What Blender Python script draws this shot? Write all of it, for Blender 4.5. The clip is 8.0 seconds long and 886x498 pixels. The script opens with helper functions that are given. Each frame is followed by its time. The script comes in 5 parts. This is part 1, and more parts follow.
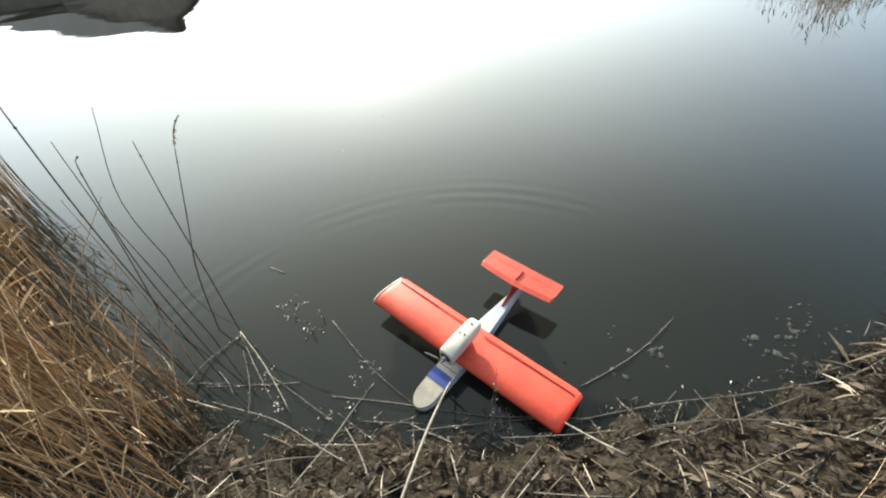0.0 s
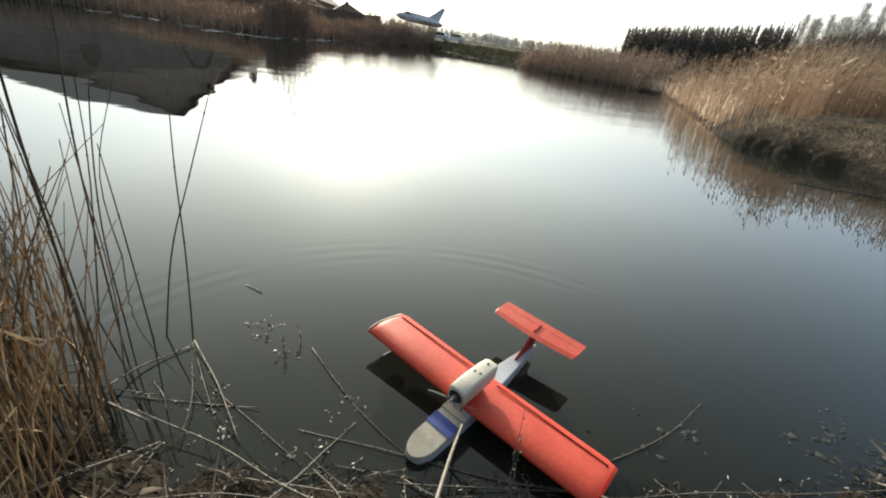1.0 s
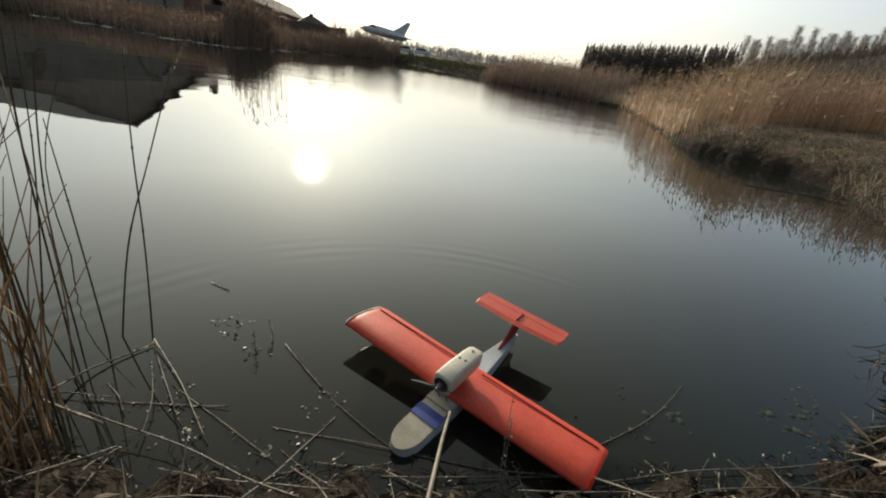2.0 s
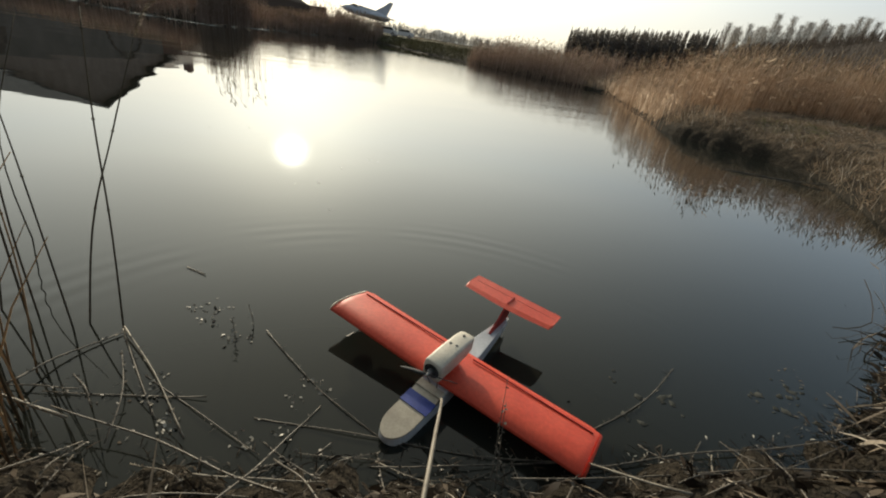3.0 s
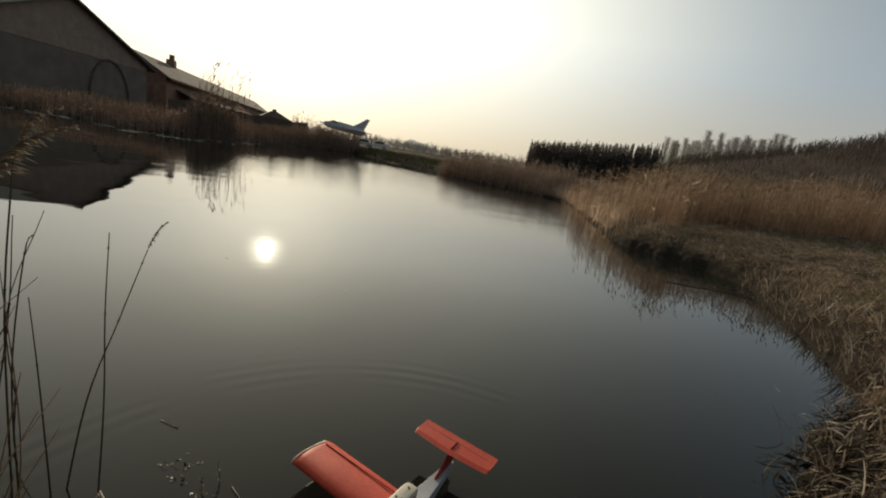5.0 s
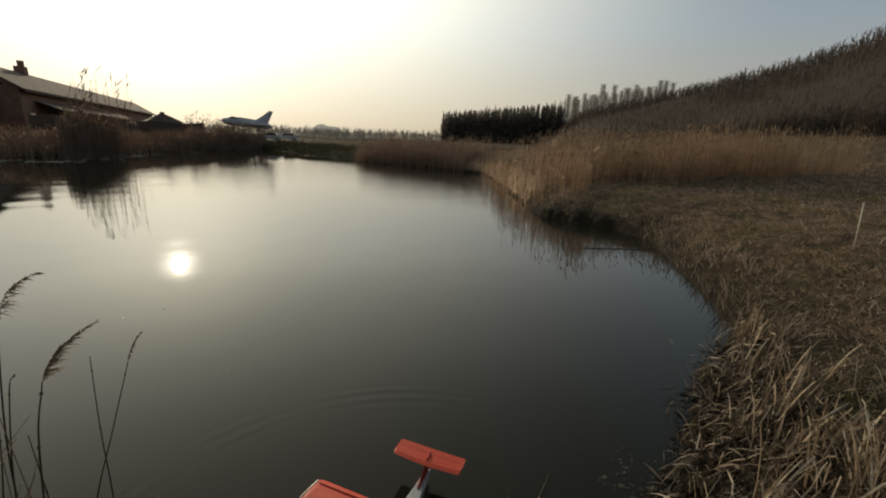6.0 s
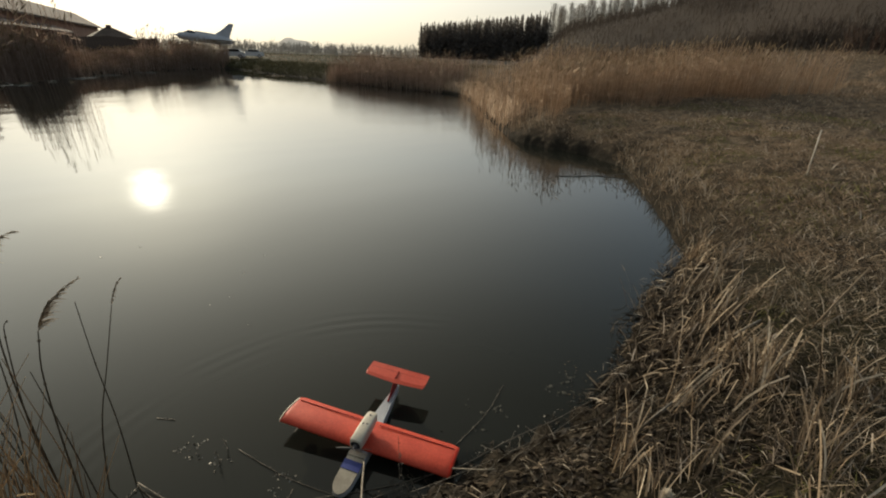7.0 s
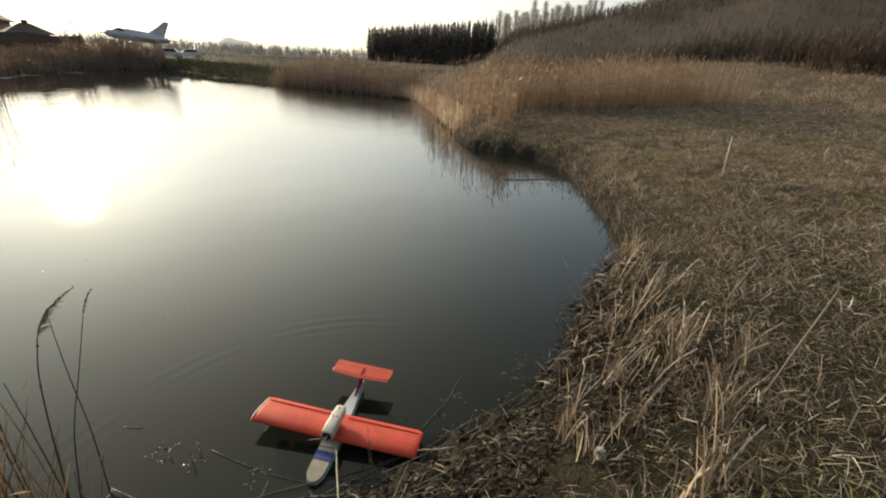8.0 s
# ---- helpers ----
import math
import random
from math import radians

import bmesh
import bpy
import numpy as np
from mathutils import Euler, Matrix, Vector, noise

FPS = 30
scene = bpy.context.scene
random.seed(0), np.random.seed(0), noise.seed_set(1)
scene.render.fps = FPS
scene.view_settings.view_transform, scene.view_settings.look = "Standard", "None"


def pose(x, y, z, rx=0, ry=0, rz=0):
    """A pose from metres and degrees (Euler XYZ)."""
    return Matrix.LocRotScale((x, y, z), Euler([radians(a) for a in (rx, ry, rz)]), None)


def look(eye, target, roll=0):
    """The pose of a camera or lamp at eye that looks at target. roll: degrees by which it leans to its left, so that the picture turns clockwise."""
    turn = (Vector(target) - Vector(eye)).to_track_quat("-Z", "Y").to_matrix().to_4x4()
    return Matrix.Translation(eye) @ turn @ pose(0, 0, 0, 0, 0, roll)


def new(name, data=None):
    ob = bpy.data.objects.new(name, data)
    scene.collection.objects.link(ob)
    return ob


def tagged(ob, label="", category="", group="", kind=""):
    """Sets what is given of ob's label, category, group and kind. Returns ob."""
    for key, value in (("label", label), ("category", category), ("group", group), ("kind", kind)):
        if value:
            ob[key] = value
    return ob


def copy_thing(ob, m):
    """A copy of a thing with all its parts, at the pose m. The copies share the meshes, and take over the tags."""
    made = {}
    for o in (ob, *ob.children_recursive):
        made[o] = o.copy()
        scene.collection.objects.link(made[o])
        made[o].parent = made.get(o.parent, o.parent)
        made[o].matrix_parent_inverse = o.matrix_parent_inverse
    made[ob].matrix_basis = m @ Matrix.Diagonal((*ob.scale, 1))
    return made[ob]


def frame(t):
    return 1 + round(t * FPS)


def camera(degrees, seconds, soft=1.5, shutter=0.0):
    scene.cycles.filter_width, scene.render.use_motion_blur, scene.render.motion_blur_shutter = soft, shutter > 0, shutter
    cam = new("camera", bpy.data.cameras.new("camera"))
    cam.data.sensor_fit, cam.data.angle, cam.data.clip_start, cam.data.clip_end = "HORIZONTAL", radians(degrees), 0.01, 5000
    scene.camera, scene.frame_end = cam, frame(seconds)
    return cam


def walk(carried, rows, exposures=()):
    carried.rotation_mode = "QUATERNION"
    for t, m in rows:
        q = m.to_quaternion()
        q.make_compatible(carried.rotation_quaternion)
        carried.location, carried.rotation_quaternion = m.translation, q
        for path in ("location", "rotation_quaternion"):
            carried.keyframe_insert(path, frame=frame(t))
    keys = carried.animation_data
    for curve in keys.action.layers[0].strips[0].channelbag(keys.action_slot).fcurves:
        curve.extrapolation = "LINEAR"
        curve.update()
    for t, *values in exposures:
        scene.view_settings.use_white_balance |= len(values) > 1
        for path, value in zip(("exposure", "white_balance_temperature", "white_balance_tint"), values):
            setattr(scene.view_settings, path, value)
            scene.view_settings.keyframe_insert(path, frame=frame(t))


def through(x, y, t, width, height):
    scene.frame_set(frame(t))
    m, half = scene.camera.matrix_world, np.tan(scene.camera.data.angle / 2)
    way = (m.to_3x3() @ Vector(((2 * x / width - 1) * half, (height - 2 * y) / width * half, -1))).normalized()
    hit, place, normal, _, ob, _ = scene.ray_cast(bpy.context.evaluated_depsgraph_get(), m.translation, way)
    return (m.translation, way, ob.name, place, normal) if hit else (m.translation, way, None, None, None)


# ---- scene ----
cam = camera(92.8, 8.0, soft=2.0)
PATH = [
    (0, (0.509, 0.107, 2.138), (0.66, 1.551, 0.763), -7.3),
    (0.5, (0.216, 0.129, 1.896), (0.651, 1.72, 0.765), 5.1),
    (1, (0.124, 0.049, 1.554), (0.546, 1.792, 0.669), 7.6),
    (1.5, (0.053, 0.024, 1.419), (0.599, 1.8, 0.681), 11.0),
    (2, (0.086, 0.06, 1.407), (0.65, 1.797, 0.591), 8.4),
    (2.2, (0.119, 0.082, 1.401), (0.731, 1.771, 0.523), 8.1),
    (3.3, (0.077, 0.135, 1.342), (0.735, 1.819, 0.486), 10.2),
    (3.5, (0.081, 0.135, 1.338), (0.766, 1.829, 0.524), 10.7),
    (4, (0.062, 0.151, 1.26), (1.017, 1.839, 0.773), 19.5),
    (4.2, (-0.212, 0.025, 1.31), (0.876, 1.678, 1.019), 27.8),
    (5.3, (0.123, -0.236, 2.084), (0.777, 1.597, 1.626), 4.6),
    (5.5, (0.038, -0.304, 2.205), (0.709, 1.516, 1.717), 4.6),
    (6, (-0.174, -0.414, 2.397), (0.85, 1.229, 1.896), 2.0),
    (6.5, (-0.15, -0.52, 2.485), (0.847, 1.067, 1.786), 0.8),
    (7, (-0.127, -0.625, 2.571), (0.913, 0.868, 1.739), 1.9),
    (7.5, (-0.24, -0.699, 2.614), (0.945, 0.664, 1.754), 3.5),
    (8, (-0.316, -0.829, 2.686), (0.897, 0.539, 1.876), 2.9),
]
EXPOSURES = [(0.0, 2.2, 5950, 5), (0.5, 1.8, 6000, 5), (1.0, 1.4, 6100, 5), (1.5, 1.0, 6250, 5), (2.0, 0.7, 6400, 6), (3.5, 0.68, 6550, 6), (4.2, 0.45, 6650, 7), (5.5, -0.14, 6950, 8), (6.5, 0.07, 6900, 8), (7.0, 0.44, 6750, 7), (8.0, 0.98, 6650, 6)]
walk(cam, [(t, look(eye, target, roll)) for t, eye, target, roll in PATH], EXPOSURES)

# ---- light: a low hazy sun beyond the far shore ----
SUN_AZ, SUN_EL = -1.2, 15.0
world = bpy.data.worlds.new("hazy_sky")
scene.world = world
world.use_nodes = True
wn, wl = world.node_tree.nodes, world.node_tree.links
wn.clear()
sky = wn.new("ShaderNodeTexSky")
sky.sky_type = "NISHITA"
sky.sun_disc = False
sky.sun_elevation = radians(SUN_EL)
sky.sun_rotation = radians(SUN_AZ)
sky.altitude = 0
sky.air_density = 1.0
sky.dust_density = 2.0
sky.ozone_density = 1.0
sky_bg = wn.new("ShaderNodeBackground")
sky_bg.inputs["Strength"].default_value = 0.052
sky_out = wn.new("ShaderNodeOutputWorld")
haze = wn.new("ShaderNodeMix")
haze.data_type, haze.blend_type = "RGBA", "ADD"
haze.inputs[0].default_value = 1.0
# the haze is thick near the horizon and thins towards the zenith
way = wn.new("ShaderNodeTexCoord")
height = wn.new("ShaderNodeSeparateXYZ")
thin = wn.new("ShaderNodeValToRGB")
for place in (0.4, 0.6):
    thin.color_ramp.elements.new(place)
for stop, (place, tone) in zip(thin.color_ramp.elements, ((0.03, (8.7, 7.7, 6.1)), (0.22, (5.6, 6.9, 8.3)), (0.46, (3.05, 4.25, 5.6)), (0.68, (1.25, 1.65, 1.95)))):
    stop.position, stop.color = place, (*tone, 1)
wl.new(way.outputs["Generated"], height.inputs[0])
wl.new(height.outputs[2], thin.inputs[0])
# a broad pale glow round the veiled sun
toward = wn.new("ShaderNodeVectorMath")
toward.operation = "DOT_PRODUCT"
toward.inputs[1].default_value = (math.sin(radians(SUN_AZ)) * math.cos(radians(SUN_EL)), math.cos(radians(SUN_AZ)) * math.cos(radians(SUN_EL)), math.sin(radians(SUN_EL)))
wl.new(way.outputs["Generated"], toward.inputs[0])
glow = wn.new("ShaderNodeMapRange")
glow.inputs["From Min"].default_value, glow.inputs["From Max"].default_value, glow.inputs["To Max"].default_value = 0.2, 1.0, 1.0
wl.new(toward.outputs["Value"], glow.inputs[0])
fall = wn.new("ShaderNodeMath")
fall.operation = "POWER"
fall.inputs[1].default_value = 2.9
wl.new(glow.outputs[0], fall.inputs[0])
halo = wn.new("ShaderNodeMix")
halo.data_type, halo.blend_type = "RGBA", "ADD"
halo.inputs[7].default_value = (27.6, 25.8, 20.8, 1)
# the glow dims in the thicker haze just above the horizon, and thins towards the zenith
dim = wn.new("ShaderNodeValToRGB")
for place in (0.3, 0.5):
    dim.color_ramp.elements.new(place)
for stop, (place, tone) in zip(dim.color_ramp.elements, ((0.0, 0.22), (0.27, 1.0), (0.46, 1.0), (0.74, 0.62))):
    stop.position, stop.color = place, (tone, tone, tone, 1)
wl.new(height.outputs[2], dim.inputs[0])
dimmed = wn.new("ShaderNodeMath")
dimmed.operation = "MULTIPLY"
wl.new(fall.outputs[0], dimmed.inputs[0])
wl.new(dim.outputs[0], dimmed.inputs[1])
wl.new(dimmed.outputs[0], halo.inputs[0])
wl.new(thin.outputs[0], halo.inputs[6])
core = wn.new("ShaderNodeMapRange")
core.inputs["From Min"].default_value, core.inputs["From Max"].default_value = 0.995, 1.0
wl.new(toward.outputs["Value"], core.inputs[0])
core_fall = wn.new("ShaderNodeMath")
core_fall.operation = "POWER"
core_fall.inputs[1].default_value = 15.0
wl.new(core.outputs[0], core_fall.inputs[0])
veil = wn.new("ShaderNodeMix")
veil.data_type, veil.blend_type = "RGBA", "ADD"
veil.inputs[7].default_value = (85.0, 80.0, 68.0, 1)
wl.new(core_fall.outputs[0], veil.inputs[0])
# the brighter ring of haze close about the sun
aureole = wn.new("ShaderNodeMath")
aureole.operation = "POWER"
aureole.inputs[1].default_value = 70.0
wl.new(glow.outputs[0], aureole.inputs[0])
ringed = wn.new("ShaderNodeMix")
ringed.data_type, ringed.blend_type = "RGBA", "ADD"
ringed.inputs[7].default_value = (13.0, 12.0, 9.0, 1)
wl.new(aureole.outputs[0], ringed.inputs[0])
wl.new(halo.outputs[2], ringed.inputs[6])
wl.new(ringed.outputs[2], veil.inputs[6])
wl.new(veil.outputs[2], haze.inputs[7])
pale = wn.new("ShaderNodeHueSaturation")
pale.inputs["Saturation"].default_value, pale.inputs["Value"].default_value = 0.7, 0.09
wl.new(sky.outputs[0], pale.inputs["Color"])
wl.new(pale.outputs[0], haze.inputs[6])
wl.new(haze.outputs[2], sky_bg.inputs["Color"])
wl.new(sky_bg.outputs[0], sky_out.inputs["Surface"])
sun_data = bpy.data.lights.new("sun", "SUN")
sun_data.energy = 2.4
sun_data.angle = radians(1.6)
sun_data.color = (1.0, 0.86, 0.66)
sun = new("sun", sun_data)
sun_way = Vector((math.sin(radians(SUN_AZ)) * math.cos(radians(SUN_EL)), math.cos(radians(SUN_AZ)) * math.cos(radians(SUN_EL)), math.sin(radians(SUN_EL))))
sun.matrix_world = look(sun_way * 300, (0, 0, 0))


# ---- materials ----
def material(name):
    m = bpy.data.materials.new(name)
    m.use_nodes = True
    nt = m.node_tree
    return m, nt, nt.nodes["Principled BSDF"]


def ramp_of(nt, stops):
    r = nt.nodes.new("ShaderNodeValToRGB")
    el = r.color_ramp.elements
    while len(el) < len(stops):
        el.new(0.5)
    for e, (p, c) in zip(el, stops):
        e.position, e.color = p, (*c, 1)
    return r


def noise_of(nt, scale, detail=4.0, rough=0.55, coord="Object", stretch=None):
    tc = nt.nodes.new("ShaderNodeTexCoord")
    n = nt.nodes.new("ShaderNodeTexNoise")
    n.inputs["Scale"].default_value, n.inputs["Detail"].default_value, n.inputs["Roughness"].default_value = scale, detail, rough
    if stretch:
        mp = nt.nodes.new("ShaderNodeMapping")
        mp.inputs["Scale"].default_value = stretch
        nt.links.new(tc.outputs[coord], mp.inputs["Vector"])
        nt.links.new(mp.outputs[0], n.inputs["Vector"])
    else:
        nt.links.new(tc.outputs[coord], n.inputs["Vector"])
    return n


def bump_of(nt, bsdf, src, strength, dist=0.01):
    b = nt.nodes.new("ShaderNodeBump")
    b.inputs["Strength"].default_value, b.inputs["Distance"].default_value = strength, dist
    nt.links.new(src, b.inputs["Height"])
    nt.links.new(b.outputs[0], bsdf.inputs["Normal"])
    return b


def mixed(nt, fac, a, b, mode="MIX"):
    m = nt.nodes.new("ShaderNodeMix")
    m.data_type, m.blend_type = "RGBA", mode
    if isinstance(fac, float):
        m.inputs[0].default_value = fac
    else:
        nt.links.new(fac, m.inputs[0])
    for v, k in ((a, 6), (b, 7)):
        if isinstance(v, tuple):
            m.inputs[k].default_value = (*v, 1)
        else:
            nt.links.new(v, m.inputs[k])
    return m.outputs[2]


def worn(name, c1, c2, scale=6.0, rough=0.6, bump=0.15, fine=40.0, metal=0.0, dist=0.004):
    """Paint, plaster, cloth and the like: two tones at a coarse scale, a finer grain over it, slight relief."""
    m, nt, b = material(name)
    n1, n2 = noise_of(nt, scale), noise_of(nt, fine, 3.0)
    r = ramp_of(nt, [(0.35, c1), (0.68, c2)])
    nt.links.new(n1.outputs["Fac"], r.inputs[0])
    g = ramp_of(nt, [(0.3, (0.78, 0.78, 0.78)), (0.7, (1.0, 1.0, 1.0))])
    nt.links.new(n2.outputs["Fac"], g.inputs[0])
    nt.links.new(mixed(nt, 0.8, r.outputs[0], g.outputs[0], "MULTIPLY"), b.inputs["Base Color"])
    b.inputs["Roughness"].default_value, b.inputs["Metallic"].default_value = rough, metal
    bump_of(nt, b, n2.outputs["Fac"], bump, dist)
    return m


def stalky(name, stops, rough=0.6, through=0.25, along=60.0):
    """Dry stalks and leaves: each island its own tone, a streak along it, some light let through."""
    m, nt, b = material(name)
    geo = nt.nodes.new("ShaderNodeNewGeometry")
    r = ramp_of(nt, stops)
    nt.links.new(geo.outputs["Random Per Island"], r.inputs[0])
    n = noise_of(nt, along, 2.0)
    g = ramp_of(nt, [(0.3, (0.6, 0.6, 0.6)), (0.7, (1.1, 1.1, 1.1))])
    nt.links.new(n.outputs["Fac"], g.inputs[0])
    col = mixed(nt, 0.7, r.outputs[0], g.outputs[0], "MULTIPLY")
    nt.links.new(col, b.inputs["Base Color"])
    b.inputs["Roughness"].default_value = rough
    b.inputs["Specular IOR Level"].default_value = 0.12
    tr = nt.nodes.new("ShaderNodeBsdfTranslucent")
    nt.links.new(col, tr.inputs["Color"])
    mx = nt.nodes.new("ShaderNodeMixShader")
    mx.inputs[0].default_value = through
    nt.links.new(b.outputs[0], mx.inputs[1])
    nt.links.new(tr.outputs[0], mx.inputs[2])
    nt.links.new(mx.outputs[0], nt.nodes["Material Output"].inputs["Surface"])
    return m


RING = 0.15


def water_material():
    m, nt, b = material("pond_water")
    b.inputs["Base Color"].default_value = (0.0155, 0.0165, 0.0135, 1)
    b.inputs["Roughness"].default_value = 0.012
    b.inputs["IOR"].default_value = 1.37
    fine, broad, mask = noise_of(nt, 2.2, 2.0, 0.5, stretch=(0.7, 2.6, 1)), noise_of(nt, 0.35, 2.0), noise_of(nt, 0.12, 2.0)
    r = ramp_of(nt, [(0.42, (0.05, 0.05, 0.05)), (0.7, (0.25, 0.25, 0.25))])
    nt.links.new(mask.outputs["Fac"], r.inputs[0])
    mul = nt.nodes.new("ShaderNodeMath")
    mul.operation = "MULTIPLY"
    nt.links.new(fine.outputs["Fac"], mul.inputs[0])
    nt.links.new(r.outputs[0], mul.inputs[1])
    add = nt.nodes.new("ShaderNodeMath")
    add.operation = "ADD"
    nt.links.new(mul.outputs[0], add.inputs[0])
    nt.links.new(broad.outputs["Fac"], add.inputs[1])
    # fading rings spread over the open water beyond the seaplane
    tc, away = nt.nodes.new("ShaderNodeTexCoord"), nt.nodes.new("ShaderNodeVectorMath")
    away.operation = "DISTANCE"
    away.inputs[1].default_value = (0.5, 1.0, 0.0)
    nt.links.new(tc.outputs["Object"], away.inputs[0])

    def calc(op, a, k):
        q = nt.nodes.new("ShaderNodeMath")
        q.operation = op
        nt.links.new(a, q.inputs[0])
        if not isinstance(k, (int, float)):
            nt.links.new(k, q.inputs[1])
        elif k is not None:
            q.inputs[1].default_value = k
        return q.outputs[0]

    off = calc("MULTIPLY", calc("SUBTRACT", away.outputs["Value"], 2.05), 3.2)
    env = calc("POWER", calc("ADD", calc("MULTIPLY", off, off), 1.0), -3.0)
    wave = calc("SINE", calc("MULTIPLY", away.outputs["Value"], 2 * math.pi / 0.14), 0.0)
    broken = ramp_of(nt, [(0.4, (0.05, 0.05, 0.05)), (0.62, (1.0, 1.0, 1.0))])
    nt.links.new(noise_of(nt, 1.1, 2.0).outputs["Fac"], broken.inputs[0])
    ring = calc("MULTIPLY", calc("MULTIPLY", calc("MULTIPLY", env, wave), RING), broken.outputs[0])
    # a wind-ruffled stretch before the reed island
    far = nt.nodes.new("ShaderNodeVectorMath")
    far.operation = "DISTANCE"
    far.inputs[1].default_value = (14.5, 25.0, 0.0)
    nt.links.new(tc.outputs["Object"], far.inputs[0])
    ruffle = noise_of(nt, 5.0, 3.0, 0.6, stretch=(0.8, 2.2, 1))
    fade = nt.nodes.new("ShaderNodeMapRange")
    fade.inputs["From Min"].default_value, fade.inputs["From Max"].default_value = 22.0, 7.0
    nt.links.new(far.outputs["Value"], fade.inputs[0])
    wind = calc("MULTIPLY", calc("MULTIPLY", ruffle.outputs["Fac"], fade.outputs[0]), 2.0)
    # long low wavelets out on the open pond
    place = nt.nodes.new("ShaderNodeSeparateXYZ")
    nt.links.new(tc.outputs["Object"], place.inputs[0])
    open_water = nt.nodes.new("ShaderNodeMapRange")
    open_water.inputs["From Min"].default_value, open_water.inputs["From Max"].default_value = 3.5, 12.0
    nt.links.new(place.outputs[1], open_water.inputs[0])
    swell = noise_of(nt, 1.1, 1.0, 0.5, stretch=(0.3, 1.5, 1))
    roll = noise_of(nt, 0.5, 0.0, 0.5, stretch=(0.9, 1.7, 1))
    both = calc("ADD", calc("MULTIPLY", swell.outputs["Fac"], 0.3), calc("MULTIPLY", roll.outputs["Fac"], 2.4))
    wavelet = calc("MULTIPLY", both, open_water.outputs[0])
    bump_of(nt, b, calc("ADD", wavelet, calc("ADD", wind, calc("ADD", ring, add.outputs[0]))), 0.05, 0.06)
    return m


def ground_material():
    m, nt, b = material("dry_bank")
    big, mid, fine = noise_of(nt, 0.35, 3.0), noise_of(nt, 3.0, 5.0, 0.65), noise_of(nt, 38.0, 4.0, 0.7)
    # near-black soil tones carry the shade between the grass blades
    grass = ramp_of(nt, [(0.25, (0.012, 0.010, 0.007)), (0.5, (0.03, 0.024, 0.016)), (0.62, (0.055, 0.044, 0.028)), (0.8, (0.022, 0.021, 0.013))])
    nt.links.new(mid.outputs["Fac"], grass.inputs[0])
    green = ramp_of(nt, [(0.5, (0.0, 0.0, 0.0)), (0.68, (0.3, 0.3, 0.3))])
    nt.links.new(big.outputs["Fac"], green.inputs[0])
    tone = mixed(nt, green.outputs[0], grass.outputs[0], (0.05, 0.05, 0.022))
    geo = nt.nodes.new("ShaderNodeNewGeometry")
    sep = nt.nodes.new("ShaderNodeSeparateXYZ")
    nt.links.new(geo.outputs["Position"], sep.inputs[0])
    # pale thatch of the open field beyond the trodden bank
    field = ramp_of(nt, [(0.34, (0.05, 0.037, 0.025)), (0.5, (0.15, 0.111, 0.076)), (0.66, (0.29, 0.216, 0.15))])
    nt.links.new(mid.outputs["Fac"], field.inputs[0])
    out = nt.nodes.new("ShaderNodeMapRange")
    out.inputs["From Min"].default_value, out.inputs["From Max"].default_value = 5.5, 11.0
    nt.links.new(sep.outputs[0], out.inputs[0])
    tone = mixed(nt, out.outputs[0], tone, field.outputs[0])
    # duller green-brown grass beyond the pond
    beyond = nt.nodes.new("ShaderNodeMapRange")
    beyond.inputs["From Min"].default_value, beyond.inputs["From Max"].default_value = 40.0, 50.0
    nt.links.new(sep.outputs[1], beyond.inputs[0])
    tone = mixed(nt, beyond.outputs[0], tone, (0.055, 0.050, 0.024))
    # brown leaf mould under the brushwood of the hill
    hill = nt.nodes.new("ShaderNodeMapRange")
    hill.inputs["From Min"].default_value, hill.inputs["From Max"].default_value = 64.0, 72.0
    nt.links.new(sep.outputs[0], hill.inputs[0])
    tone = mixed(nt, hill.outputs[0], tone, (0.105, 0.085, 0.071))
    g = ramp_of(nt, [(0.3, (0.35, 0.35, 0.35)), (0.7, (1.15, 1.15, 1.15))])
    nt.links.new(fine.outputs["Fac"], g.inputs[0])
    tone = mixed(nt, 0.85, tone, g.outputs[0], "MULTIPLY")
    wob = nt.nodes.new("ShaderNodeMath")
    wob.operation = "MULTIPLY_ADD"
    nt.links.new(mid.outputs["Fac"], wob.inputs[0])
    wob.inputs[1].default_value = 0.5
    nt.links.new(sep.outputs[2], wob.inputs[2])
    mud = nt.nodes.new("ShaderNodeMapRange")
    mud.inputs["From Min"].default_value, mud.inputs["From Max"].default_value = 0.42, 0.72
    nt.links.new(wob.outputs[0], mud.inputs[0])
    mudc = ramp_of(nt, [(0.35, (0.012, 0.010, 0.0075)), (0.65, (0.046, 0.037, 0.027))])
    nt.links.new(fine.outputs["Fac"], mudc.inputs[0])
    # darker brown where the bank is steep
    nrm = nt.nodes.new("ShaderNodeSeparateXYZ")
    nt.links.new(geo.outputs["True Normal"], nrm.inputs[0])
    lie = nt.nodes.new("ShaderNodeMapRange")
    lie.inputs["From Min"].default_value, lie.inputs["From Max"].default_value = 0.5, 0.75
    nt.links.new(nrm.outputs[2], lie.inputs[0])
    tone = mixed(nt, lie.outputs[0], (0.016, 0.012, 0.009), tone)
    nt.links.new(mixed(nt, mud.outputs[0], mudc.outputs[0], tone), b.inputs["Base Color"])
    b.inputs["Roughness"].default_value = 0.9
    b.inputs["Specular IOR Level"].default_value = 0.08
    # clods over the fine grain
    clod = noise_of(nt, 13.0, 3.0, 0.6)
    low = bump_of(nt, b, clod.outputs["Fac"], 1.0, 0.06)
    top = bump_of(nt, b, fine.outputs["Fac"], 0.8, 0.02)
